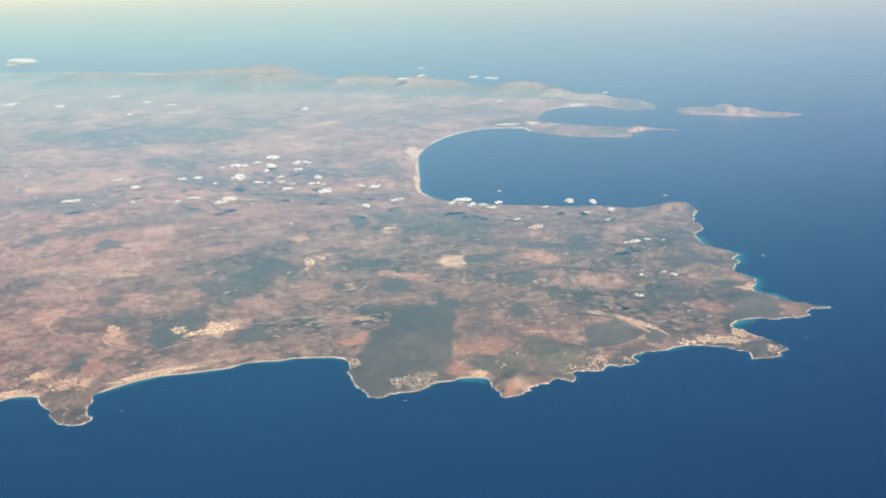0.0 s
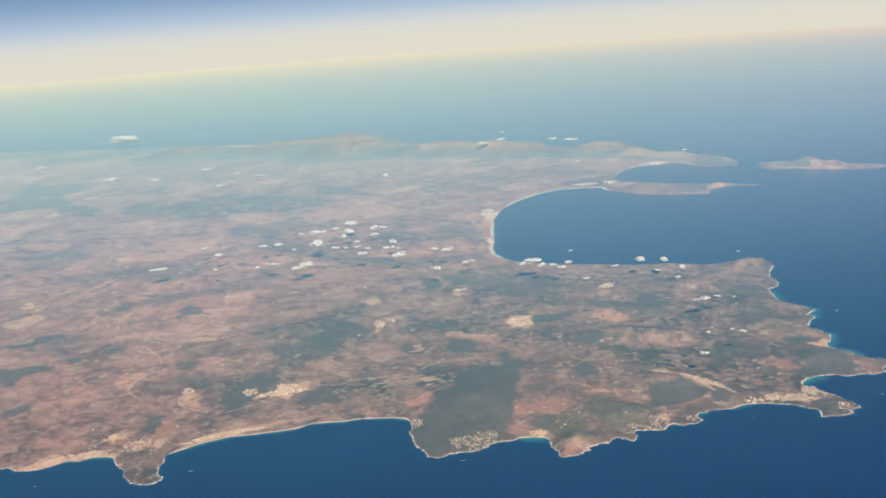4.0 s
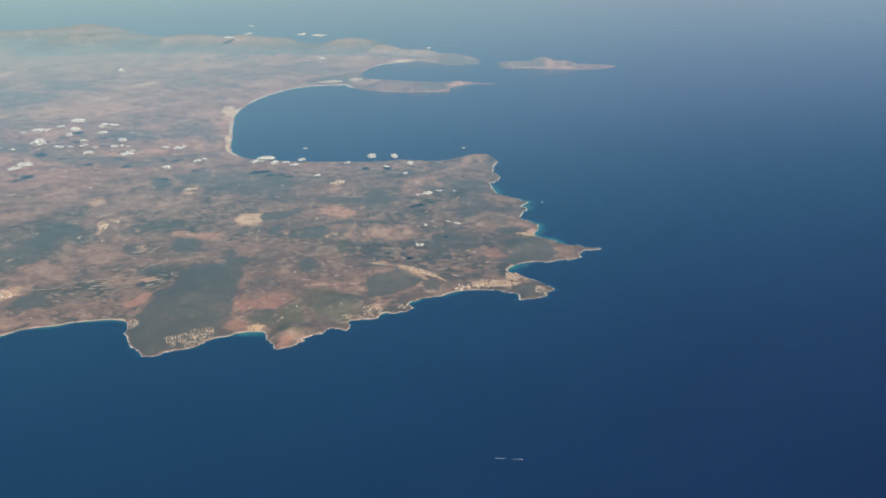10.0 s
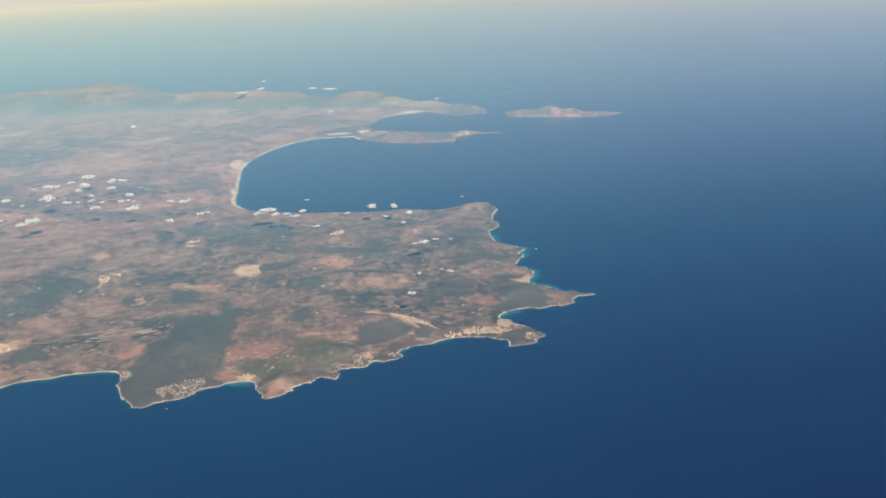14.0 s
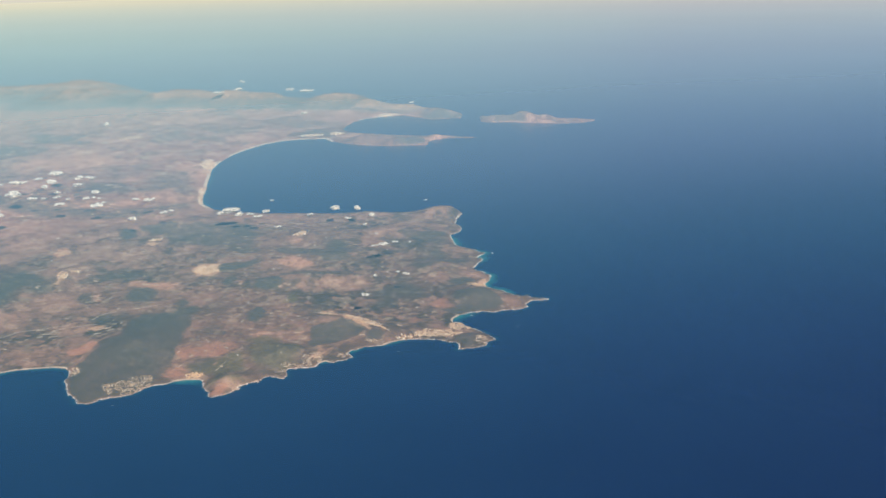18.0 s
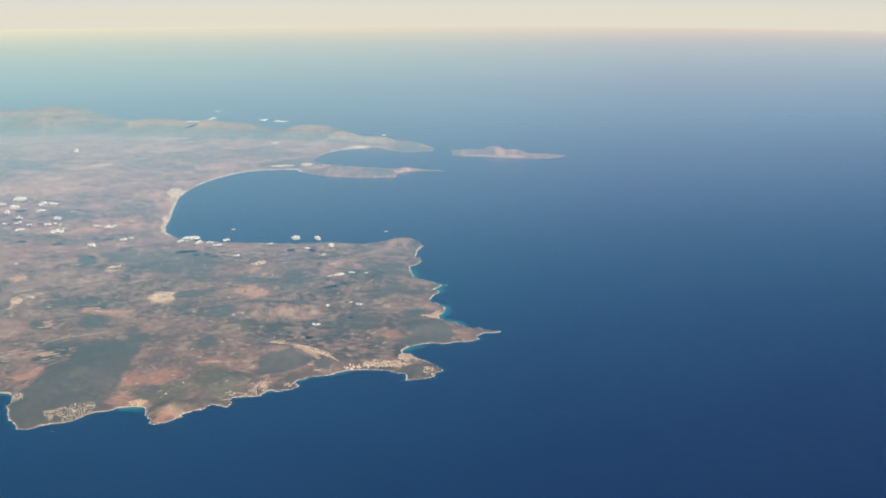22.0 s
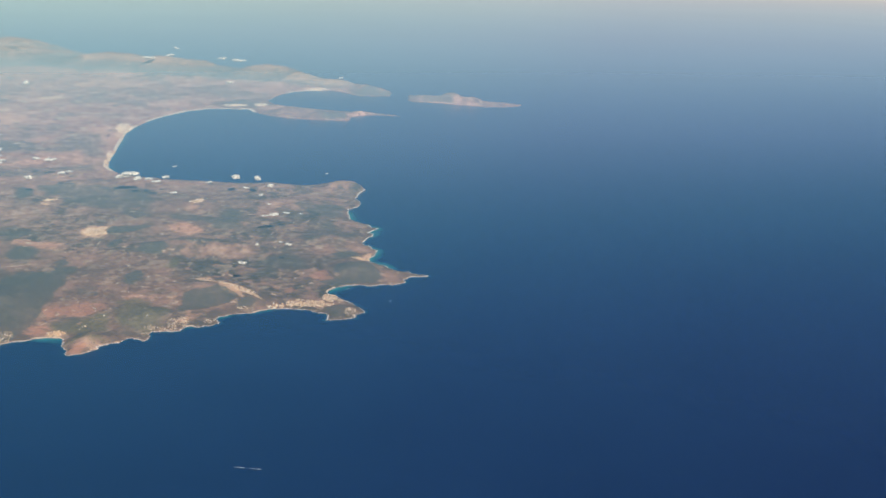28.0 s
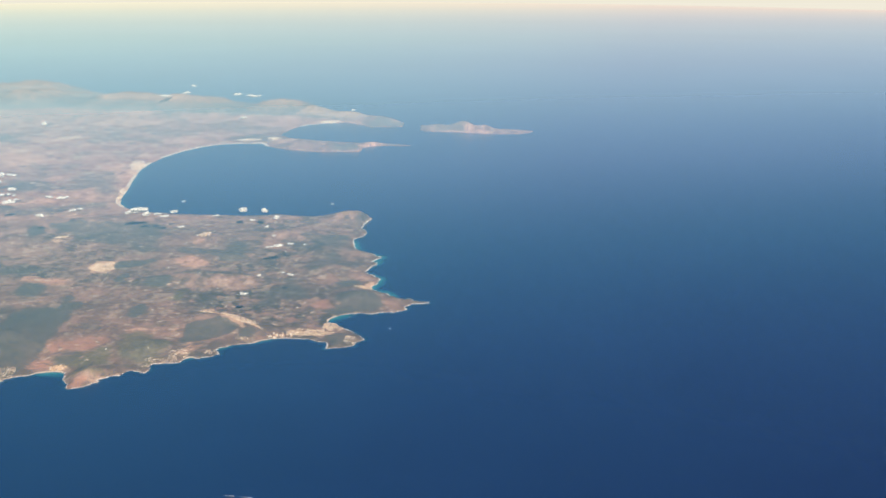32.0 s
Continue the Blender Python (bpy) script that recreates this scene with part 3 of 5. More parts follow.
SOIL_BRIGHT_SOUTH = [
    [(-17.3, -58.3), (-15.5, -54.1), (-12.3, -55.1), (-12.3, -57.7), (-8.2, -56.7), (-8.3, -57.5), (-12.8, -58.7)],
    [(-84.9, -11.6), (-85.2, -9.3), (-81.1, -8.0), (-80.9, -10.4)],
    [(-61.1, -53.4), (-65.4, -50.3), (-67.1, -48.2), (-62.0, -49.2), (-59.6, -52.0)],
    [(30.8, 45.0), (26.7, 49.8), (26.7, 54.2), (30.0, 52.1), (31.7, 47.8)],
    [(44.4, -42.8), (44.1, -40.1), (44.8, -37.6), (45.2, -40.9)],
    [(15.8, -3.5), (17.9, 1.0), (20.8, 0.9), (28.7, 0.8), (34.0, 1.6), (39.1, -0.6), (34.9, -1.2), (31.1, -2.1), (22.4, -1.4), (17.7, -3.9)],
    [(-45.5, -12.8), (-49.1, -8.0), (-43.5, -2.7), (-37.1, -5.5), (-33.9, -10.5), (-37.7, -14.6)]]
SOIL_BRIGHT_MIDDLE = [
    [(31.3, -52.0), (30.2, -50.2), (31.3, -46.8), (35.0, -48.4), (33.8, -50.0)],
    [(-155.2, -158.2), (-160.9, -156.9), (-163.4, -149.8), (-161.4, -144.0), (-153.9, -143.8), (-150.4, -148.9), (-148.9, -153.8)],
    [(-95.4, -106.6), (-96.3, -101.6), (-93.2, -97.6), (-87.8, -95.1), (-91.9, -102.7)],
    [(-33.6, -95.5), (-38.2, -93.7), (-38.1, -91.5), (-32.9, -89.8), (-36.1, -86.5), (-35.2, -83.9), (-31.6, -86.1), (-29.6, -90.1), (-25.9, -93.0), (-25.2, -95.7), (-29.0, -95.6)],
    [(-32.3, -102.0), (-35.0, -100.0), (-33.9, -97.9), (-31.6, -99.1)],
    [(-44.1, -88.4), (-45.4, -86.2), (-43.9, -84.4), (-41.8, -86.9)],
    [(-97.1, -40.3), (-96.9, -34.7), (-91.7, -35.9), (-91.3, -40.5)]]
SOIL_BRIGHT_EAST = [
    [(-42.6, -119.3), (-46.2, -118.2), (-45.2, -115.5), (-41.8, -116.0), (-40.6, -117.8)],
    [(-26.2, -163.2), (-27.4, -159.1), (-28.6, -157.0), (-30.0, -154.9), (-28.6, -153.0), (-25.0, -154.0), (-24.0, -156.8), (-23.9, -160.8)],
    [(-25.0, -154.0), (-24.7, -147.3), (-22.0, -141.5), (-19.5, -141.2), (-23.1, -147.5), (-23.8, -152.9)],
    [(-18.8, -131.8), (-21.2, -131.0), (-20.6, -129.0), (-18.8, -129.1), (-16.1, -130.6)]]
SOIL_BRIGHT = SOIL_BRIGHT_SOUTH + SOIL_BRIGHT_MIDDLE + SOIL_BRIGHT_EAST
SOIL_BRIGHT_FAR_SOUTH = [
    [(-570.3, -138.8), (-609.8, -136.9), (-603.1, -116.6), (-551.3, -102.7), (-543.5, -117.2), (-554.4, -131.9)],
    [(-396.3, 10.0), (-390.1, 23.6), (-380.9, 24.4), (-378.4, 15.9), (-388.8, 8.5)],
    [(-294.8, 63.9), (-296.1, 77.5), (-286.6, 76.6), (-285.9, 65.3)],
    [(-271.6, 30.9), (-271.9, 37.8), (-267.9, 41.2), (-263.0, 34.0)],
    [(-185.3, 61.6), (-199.6, 75.7), (-184.3, 68.7), (-158.5, 52.6), (-140.4, 40.9), (-119.8, 31.8), (-126.0, 31.9), (-141.7, 39.0), (-170.5, 56.2)],
    [(-427.5, -92.7), (-423.4, -82.8), (-414.8, -80.6), (-416.7, -90.7)],
    [(-381.0, -121.0), (-388.6, -113.9), (-380.2, -112.3), (-372.1, -118.8)],
    [(-231.6, -106.1), (-233.4, -98.1), (-229.9, -96.2), (-227.0, -103.1)]]
SOIL_BRIGHT_FAR = SOIL_BRIGHT_FAR_SOUTH
SOIL_DUN_SOUTH = [
    [(-107.8, -43.7), (-112.7, -38.8), (-104.8, -38.8), (-100.6, -42.4)],
    [(-5.0, 1.1), (-8.8, 6.1), (-4.8, 14.1), (0.9, 24.3), (6.1, 22.4), (4.8, 15.5), (-0.4, 6.4)],
    [(44.3, -51.5), (42.2, -49.4), (40.4, -45.8), (38.7, -41.5), (43.0, -42.6), (44.4, -42.8), (45.5, -47.5), (45.7, -50.9)],
    [(-77.3, -26.0), (-80.9, -18.0), (-76.6, -11.5), (-59.9, -13.8), (-69.1, -17.4), (-70.6, -25.0)],
    [(-48.5, -76.2), (-48.5, -69.7), (-36.9, -69.1), (-33.1, -75.4), (-38.7, -81.2)],
    [(-112.0, -125.0), (-120.3, -125.6), (-115.0, -117.9), (-109.7, -108.3), (-113.3, -103.6), (-120.6, -100.0), (-117.9, -94.5), (-108.7, -88.6), (-92.7, -92.9), (-93.8, -102.2), (-99.1, -110.5)]]
SOIL_DUN_MIDDLE = [
    [(-122.0, -99.7), (-122.6, -93.3), (-126.5, -86.0), (-137.1, -81.0), (-137.1, -72.1), (-125.5, -73.3), (-114.1, -80.9), (-108.7, -88.6)]]
SOIL_DUN = SOIL_DUN_SOUTH + SOIL_DUN_MIDDLE
SOIL_PINK_SOUTH = [
    [(44.3, 43.2), (42.1, 49.3), (44.2, 50.9), (50.2, 45.5), (51.0, 48.3), (52.7, 42.6), (50.3, 40.4), (48.8, 39.1)],
    [(-32.9, -45.9), (-37.3, -43.8), (-36.2, -39.8), (-32.7, -38.7), (-29.4, -42.2), (-23.4, -46.0), (-27.0, -47.8)],
    [(-49.7, 2.1), (-47.2, 7.3), (-39.7, 12.7), (-37.5, 9.0), (-43.2, 4.8), (-46.3, 1.2)],
    [(-95.5, 13.7), (-102.9, 26.4), (-91.0, 39.8), (-78.8, 51.7), (-72.8, 48.8), (-83.0, 34.7), (-92.0, 22.6)],
    [(26.3, -23.6), (25.3, -20.1), (29.3, -20.1), (35.9, -25.7), (33.2, -27.0)],
    [(13.8, -12.1), (11.2, -6.3), (17.7, 5.4), (28.3, 13.8), (33.9, 13.2), (26.0, 3.0), (13.8, -2.1), (16.2, -9.8)],
    [(10.5, -41.2), (1.2, -35.9), (-2.9, -30.8), (-2.0, -26.7), (6.8, -26.4), (15.1, -29.8), (15.2, -33.5), (8.3, -31.1), (7.0, -35.6), (11.7, -39.3)],
    [(-105.8, -152.6), (-117.2, -151.6), (-113.2, -143.1), (-105.2, -141.3), (-101.1, -146.1)]]
SOIL_PINK_MIDDLE = [
    [(-43.5, -76.5), (-46.8, -69.7), (-37.7, -66.0), (-33.3, -71.4), (-34.5, -76.3)]]
SOIL_PINK = SOIL_PINK_SOUTH + SOIL_PINK_MIDDLE
OLIVE_SOUTH = [
    [(36.5, -47.5), (38.5, -43.5), (42.5, -41.0), (44.0, -44.5), (41.6, -49.6), (38.5, -50.0)],
    [(27.6, -31.6), (21.5, -28.6), (20.0, -23.9), (25.3, -20.1), (30.9, -23.1), (33.9, -18.9), (41.6, -22.7), (43.3, -27.5), (42.0, -31.9), (37.3, -35.5), (31.6, -35.1)],
    [(28.6, -50.8), (25.5, -48.2), (26.3, -43.8), (26.9, -39.0), (26.0, -35.0), (31.6, -35.1), (38.4, -38.8), (39.7, -43.7), (40.2, -47.3), (34.4, -47.1)],
    [(17.2, -22.1), (20.0, -16.4), (20.3, -12.8), (22.0, -17.8), (19.3, -21.6)],
    [(41.1, -31.2), (41.6, -22.7), (43.2, -23.9), (45.3, -32.5)],
    [(3.1, -5.5), (-4.5, -1.3), (-3.7, 2.4), (3.0, 0.0), (5.4, -4.2)],
    [(28.2, -49.8), (25.4, -47.3), (26.6, -44.0), (30.9, -41.6), (32.9, -46.1)]]
OLIVE = OLIVE_SOUTH
WOOD_POINT = [(57.4, 16.3), (57.4, 19.8), (62.0, 20.6), (64.4, 19.8), (64.0, 12.5), (61.2, 13.7)]
WOOD_COAST = [(29.4, -33.8), (41.3, -37.8), (46.7, -34.0), (47.3, -23.1), (49.2, -14.0), (47.9, -6.0), (39.6, -9.2), (35.1, -16.8), (33.0, -24.6)]
RESORT_GROUND = [
    [(-14.0, -128.3), (-16.0, -123.6), (-17.6, -118.8), (-16.9, -113.0), (-16.4, -107.1), (-14.3, -98.4), (-11.9, -93.0), (-10.6, -93.5), (-11.9, -99.3), (-12.6, -106.7), (-13.8, -113.9), (-14.8, -121.0), (-12.4, -127.2)]]
WOOD_SLOPE = [(-65.8, -90.0), (-70.8, -85.7), (-69.4, -80.4), (-66.5, -73.7), (-69.5, -69.6), (-74.9, -63.7), (-84.4, -57.1), (-80.7, -54.4), (-67.9, -53.4), (-60.6, -54.1), (-55.3, -57.1), (-59.6, -62.7), (-56.9, -66.7), (-53.3, -71.0), (-50.4, -75.8), (-49.7, -80.6), (-47.8, -84.0), (-51.6, -86.3), (-60.6, -88.8)]
WOODS = WOODS_DENSE + [WOOD_POINT]
# broad areas of soil and scrub: x, y, half width across, half depth along the heading, heading
EARTH_BROAD = [(-71.7, -141.4, 48.3, 56.7, -86), (-125.7, -99.0, 50.1, 44.5, -80), (-192.8, -132.7, 43.0, 38.7, -86),
    (-259.5, 63.3, 45, 34, -66), (-256.4, -13.9, 34, 22, -68)]
SCRUB_BROAD = [(7.8, -4.2, 41.5, 27.0, -53), (-54.8, 23.7, 50.2, 34.4, -56), (25.4, 32.5, 18.6, 20.9, -45), (1.7, -52.6, 20.2, 25.6, -63), (-67.0,
    -69.9, 25.2, 28.5, -72), (-45.5, -39.4, 22.3, 19.1, -65), (40.0, -20.0, 20.8, 9.6, -52), (-173.6, 6.9, 55.0, 29.0, -67), (-341.3, -27.3, 99.3,
    50.5, -76), (-290.6, -127.2, 51.4, 31.9, -86), (-285.8, 134.1, 74.0, 28.6, -60), (-16.1, 48.8, 25.3, 18.3, -48), (-19.5, -73.7, 9.9, 8.4, -70),
    (-39.9, -107.0, 15.4, 13.2, -78), (35.5, -43.5, 6.5, 7.0, -57), (36.0, -33.0, 8.0, 7.0, -55)]
# hills: the same, and the height
HILLS_EAST = [(6, -55, 10, 13, -63, 2.6), (23, -66, 5, 6, -63, 1.1), (41, -45, 4, 4.5, -57, 1.6), (34, -28, 7, 6, -54, 2.0), (28, -5, 8, 6, -51, 2.3),
              (40, 0, 4, 4, -48, 1.2), (38, 40, 8, 6, -42, 2.4), (48, 47, 3, 3, -39, 1.2), (61, 18, 3.4, 2.4, -41, 0.6), (10, 50, 10, 8, -45, 2.0)]
HILLS_NORTH = [(-40, 92, 11, 8, -45, 3.5), (-57, 73, 8, 7, -48, 1.1), (-63, 65, 12, 8, -50, 0.9), (-80, 48, 12, 8, -55, 0.7), (-95, 35, 10, 6, -58, 0.5), (-30, 64, 14, 9, -50, 1.7),
               (-10, 60, 12, 8, -47, 1.8), (-45, 40, 18, 9, -54, 1.6), (-5, 15, 12, 6, -52, 1.9), (-14, 1, 12, 5, -55, 1.6), (-25, 30, 12, 6, -54, 1.3)]
HILLS_INLAND = [(-75, -70, 18, 14, -72, 2.2), (-45, -110, 14, 8, -78, 1.4), (-140, -95, 20, 9, -79, 1.8), (-256, -115, 36, 16, -84, 2.4), (-100, 8, 16, 7, -62, 1.6)]
HILLS_CAPES = [(-172, 171, 6, 6, -50, 4.6), (-162, 181, 6, 5, -50, 3.0), (-190, 162, 8, 7, -53, 3.4), (-168, 195, 6, 5, -48, 2.2), (-158, 208, 2, 3, -46, 0.8),
               (-226, 246, 10, 6, -50, 4.0), (-190, 262, 9, 6, -47, 1.8), (-176, 271, 8, 6, -46, 4.4), (-164, 279, 6, 5, -46, 3.2),
               (-150, 291, 5, 4, -45, 0.8)]
HILLS_RANGE = [(-569, 8, 34, 20, -76, 7.2), (-491, 113, 44, 22, -68, 8.6), (-448, 92, 30, 20, -69, 8.0), (-398, 150, 32, 20, -64, 9.5),
               (-345, 188, 28, 17, -60, 8.8), (-300, 218, 26, 12, -56, 8.6), (-276, 229, 15, 9, -54, 3.6), (-256, 238, 16, 8, -52, 4.6), (-238, 243, 9, 6, -50, 2.6), (-640, -40, 50, 22, -82, 2.6), (-720, -100, 50, 24, -86, 2.2),
               (-520, 60, 30, 20, -72, 8.0), (-445, 132, 26, 14, -66, 6.5), (-372, 168, 22, 12, -62, 5.5)]


def lattice(ix, iy, seed):
    v = (ix * 374761393 + iy * 668265263 + seed * 974711) & 0xFFFFFFFF
    v = ((v ^ (v >> 13)) * 1274126177) & 0xFFFFFFFF
    return ((v ^ (v >> 16)) & 0xFFFF) / 65535.0


def rough(x, y, size, seed, octaves=5, keep=0.5):
    """Fractal noise from 0 to 1 with its largest forms about `size` across."""
    total, weight, amount = 0.0, 1.0, 0.0
    for k in range(octaves):
        u, v = x / size + 17.3 * k, y / size - 9.1 * k
        iu, iv = np.floor(u).astype(np.int64), np.floor(v).astype(np.int64)
        fu, fv = u - iu, v - iv
        fu, fv = fu * fu * (3 - 2 * fu), fv * fv * (3 - 2 * fv)
        low = lattice(iu, iv, seed + k) * (1 - fu) + lattice(iu + 1, iv, seed + k) * fu
        high = lattice(iu, iv + 1, seed + k) * (1 - fu) + lattice(iu + 1, iv + 1, seed + k) * fu
        total, amount = total + weight * (low * (1 - fv) + high * fv), amount + weight
        weight, size = weight * keep, size / 2.03
    return total / amount


def inland(x, y):
    """How far inside the coast a place lies; negative at sea."""
    x, y = np.asarray(x, float).ravel(), np.asarray(y, float).ravel()
    out = np.empty(len(x))
    a, b = COAST, np.roll(COAST, -1, 0)
    d = b - a
    length = (d ** 2).sum(1)
    for i in range(0, len(x), 8000):
        px, py = x[i:i + 8000, None], y[i:i + 8000, None]
        t = np.clip(((px - a[:, 0]) * d[:, 0] + (py - a[:, 1]) * d[:, 1]) / length, 0, 1)
        near = np.sqrt(((px - a[:, 0] - t * d[:, 0]) ** 2 + (py - a[:, 1] - t * d[:, 1]) ** 2).min(1))
        cross = ((a[:, 1] > py) != (b[:, 1] > py)) & (px < d[:, 0] * (py - a[:, 1]) / np.where(d[:, 1] == 0, 1e-9, d[:, 1]) + a[:, 0])
        out[i:i + 8000] = np.where(cross.sum(1) % 2 == 1, near, -near)
    return out


def spot(x, y, area):
    """1 in the middle of an area, falling off around it."""
    cx, cy, across, deep, heading = area[:5]
    h = radians(heading)
    u, v = (x - cx) * math.cos(h) - (y - cy) * math.sin(h), (x - cx) * math.sin(h) + (y - cy) * math.cos(h)
    return np.exp(-((u / across) ** 2 + (v / deep) ** 2))


def cover(x, y, areas, sharp=1.5):
    out = np.zeros(len(x))
    for area in areas:
        out = np.maximum(out, np.clip(spot(x, y, area) * sharp - 0.25, 0, 1))
    return out


def inside(x, y, outline, soft=5.5, ragged=8.0):
    """1 well inside an outline, 0.5 on it, 0 outside; ragged by noise."""
    a = np.array(outline, float)
    out = np.zeros(len(x))
    low, high = a.min(0) - 7 - ragged / 3, a.max(0) + 7 + ragged / 3
    near = np.flatnonzero((x > low[0]) & (x < high[0]) & (y > low[1]) & (y < high[1]))
    px, py = x[near, None], y[near, None]
    b = np.roll(a, -1, 0)
    d = b - a
    t = np.clip(((px - a[:, 0]) * d[:, 0] + (py - a[:, 1]) * d[:, 1]) / (d ** 2).sum(1), 0, 1)
    gap = np.sqrt(((px - a[:, 0] - t * d[:, 0]) ** 2 + (py - a[:, 1] - t * d[:, 1]) ** 2).min(1))
    cross = ((a[:, 1] > py) != (b[:, 1] > py)) & (px < d[:, 0] * (py - a[:, 1]) / np.where(d[:, 1] == 0, 1e-9, d[:, 1]) + a[:, 0])
    gap = np.where(cross.sum(1) % 2 == 1, gap, -gap)
    out[near] = np.clip(0.5 + (gap + ragged * (rough(x[near], y[near], 3.0 + 0.6 * ragged, 31, 5, 0.6) - 0.5)) / soft, 0, 1)
    return out


def sandy(x, y):
    out = np.zeros(len(x))
    for cx, cy, reach in BEACHES:
        out = np.maximum(out, np.clip(1.6 - 1.4 * np.hypot(x - cx, y - cy) / reach, 0, 1))
    return out


def drop(x, y):
    return (x * x + y * y) / (2 * GLOBE)


def land(x, y):
    """Heights over the sea, the distance to the shore, and the shares of beach and upland."""
    sand = sandy(x, y)
    shore = inland(x, y)
    shore = shore + (rough(x, y, 3.0, 11, 4) - 0.5) * 1.3 * (1 - 0.9 * sand)
    shore = shore + (rough(x, y, 1.4, 13, 3, 0.6) - 0.5) * np.where(x > 15, 1.3, 0.7) * (1 - 0.9 * sand) * (x > -50)
    # land cut away along the view heading where the shadowed cape looks sea-coloured
    cape_cut = spot(x, y, (-202.5, 251, 5.2, 40, -47))
    shore = shore - 40 * np.clip(2.2 * cape_cut - 0.6, 0, 1)
    plain = 0.35 + 1.3 * rough(x, y, 55, 3, 4) * np.clip(shore / 25, 0, 1)
    slope = 0.45 - 0.36 * sand
    h = np.where(shore < 0, shore * slope, plain * (1 - np.exp(-np.maximum(shore, 0) * slope / plain)))
    up, ridges = np.zeros(len(x)), 1 - np.abs(rough(x, y, 16, 5, 6, 0.55) * 2 - 1)
    distant = np.maximum(np.clip((-230 - x) / 50, 0, 1), np.clip((y - 112) / 28, 0, 1))
    ridges = ridges * (1 - distant) + distant * (1 - np.abs(rough(x, y, 26, 25, 4, 0.42) * 2 - 1))
    for area in HILLS_EAST + HILLS_NORTH + HILLS_INLAND + HILLS_CAPES + HILLS_RANGE:
        up = up + area[5] * spot(x, y, area)
    hold = np.clip(shore / 3.2, 0, 1)
    up = up * np.where(x < -280, 0.62 + 0.76 * rough(x, y, 50, 15, 3, 0.45), 1.0)
    h = h + up * (0.45 + 0.75 * ridges) * hold * (2 - hold) + 0.25 * (rough(x, y, 6, 8, 4) - 0.5) * np.clip(shore / 3, 0, 1)
    return h, shore, sand, np.where(x < -280, 0.5 * np.clip((up - 3.0) / 4.5, 0, 1), np.clip((up - 0.9) / 2.2, 0, 1))


def sheet(name, x, y, z, nx, ny, keep, material, marks=()):
    """A grid of nx by ny places as one mesh; only the faces in keep are made."""
    i = np.arange(nx * ny).reshape(ny, nx)
    quads = np.stack([i[:-1, :-1], i[:-1, 1:], i[1:, 1:], i[1:, :-1]], -1).reshape(-1, 4)[keep]
    used, flat = np.unique(quads, return_inverse=True)
    quads = flat.reshape(-1, 4)
    mesh = bpy.data.meshes.new(name)
    mesh.vertices.add(len(used))
    mesh.vertices.foreach_set("co", np.stack([x[used], y[used], z[used]], 1).astype(np.float32).ravel())
    mesh.loops.add(quads.size)
    mesh.loops.foreach_set("vertex_index", quads.ravel().astype(np.int32))
    mesh.polygons.add(len(quads))
    mesh.polygons.foreach_set("loop_start", np.arange(0, quads.size, 4, dtype=np.int32))
    mesh.update(calc_edges=True)
    mesh.polygons.foreach_set("use_smooth", np.ones(len(quads), bool))
    for key, values in marks:
        mesh.attributes.new(key, "FLOAT", "POINT").data.foreach_set("value", values[used].astype(np.float32))
    mesh.materials.append(material)
    return new(name, mesh)


def steps(*parts):
    return np.concatenate([np.arange(a, b, s) for a, b, s in parts])


# ---- land ----
gx = steps((-900, -420, 6.0), (-420, -260, 3.0), (-260, -120, 1.6), (-120, -40, 0.8), (-40, 72, 0.45))
gy = steps((-400, -200, 8.0), (-200, -170, 2.0), (-170, 100, 0.55), (100, 308, 1.2))
GX, GY = len(gx), len(gy)
lx, ly = (v.ravel() for v in np.meshgrid(gx, gy))
height, shore, sand, upland = land(lx, ly)
foothills = sum(area[5] * spot(lx, ly, area) for area in HILLS_RANGE)


def drawn(outlines, share, soft, ragged):
    out = np.zeros(len(lx))
    for outline in outlines:
        out = np.maximum(out, share * inside(lx, ly, outline, soft, ragged))
    return out


wood = np.maximum.reduce([drawn(WOODS, 1.0, 2.4, 4.5), drawn(WOODS_THIN, 0.62, 4.0, 7.0), drawn([WOOD_COAST], 0.5, 3.0, 3.0), drawn([WOOD_SLOPE], 0.72, 7.0, 10.0), drawn(WOODS_FAR, 0.60, 12.0, 26.0),
                          0.5 * cover(lx, ly, [(-188, 161, 16, 10, -53), (-184, 262, 12, 10, -46), (-165, 183, 10, 8, -50)]),
                          0.60 * np.clip(foothills / 1.6, 0, 1) * np.clip(1.5 - upland * 2, 0, 1)])
# the three freshly ploughed fields by the headland have sharp edges
red = np.maximum.reduce([drawn(SOIL_RED, 1.0, 2.0, 4.0), drawn(SOIL_RED_SOUTH[:3], 1.15, 0.9, 1.4), drawn(SOIL_PINK, 0.42, 4.0, 6.0)])
tan = np.maximum.reduce([drawn(SOIL_TAN, 0.85, 2.4, 5.0), drawn(SOIL_TAN_FAR, 0.85, 8.0, 18.0), drawn(SOIL_RED_SOUTH[:1], 1.1, 0.9, 1.4)])
olive = drawn(OLIVE, 0.85, 3.0, 6.0)
pale = np.maximum.reduce([drawn(SOIL_BRIGHT, 0.85, 1.6, 4.0), drawn(RESORT_GROUND, 0.54, 1.6, 4.0), drawn(SOIL_BRIGHT_FAR, 1.0, 3.0, 5.0)])
earth = np.maximum(cover(lx, ly, EARTH_BROAD, 1.3), 0.95 * np.clip((-90 - lx) / 70, 0, 1) * np.clip(1.2 - foothills, 0, 1))
tone = 0.8 * drawn(SOIL_DUN, 1.0, 4.0, 7.0) - 0.7 * cover(lx, ly, SCRUB_BROAD, 1.1)
scrub = rough(lx, ly, 8, 71, 5, 0.62)
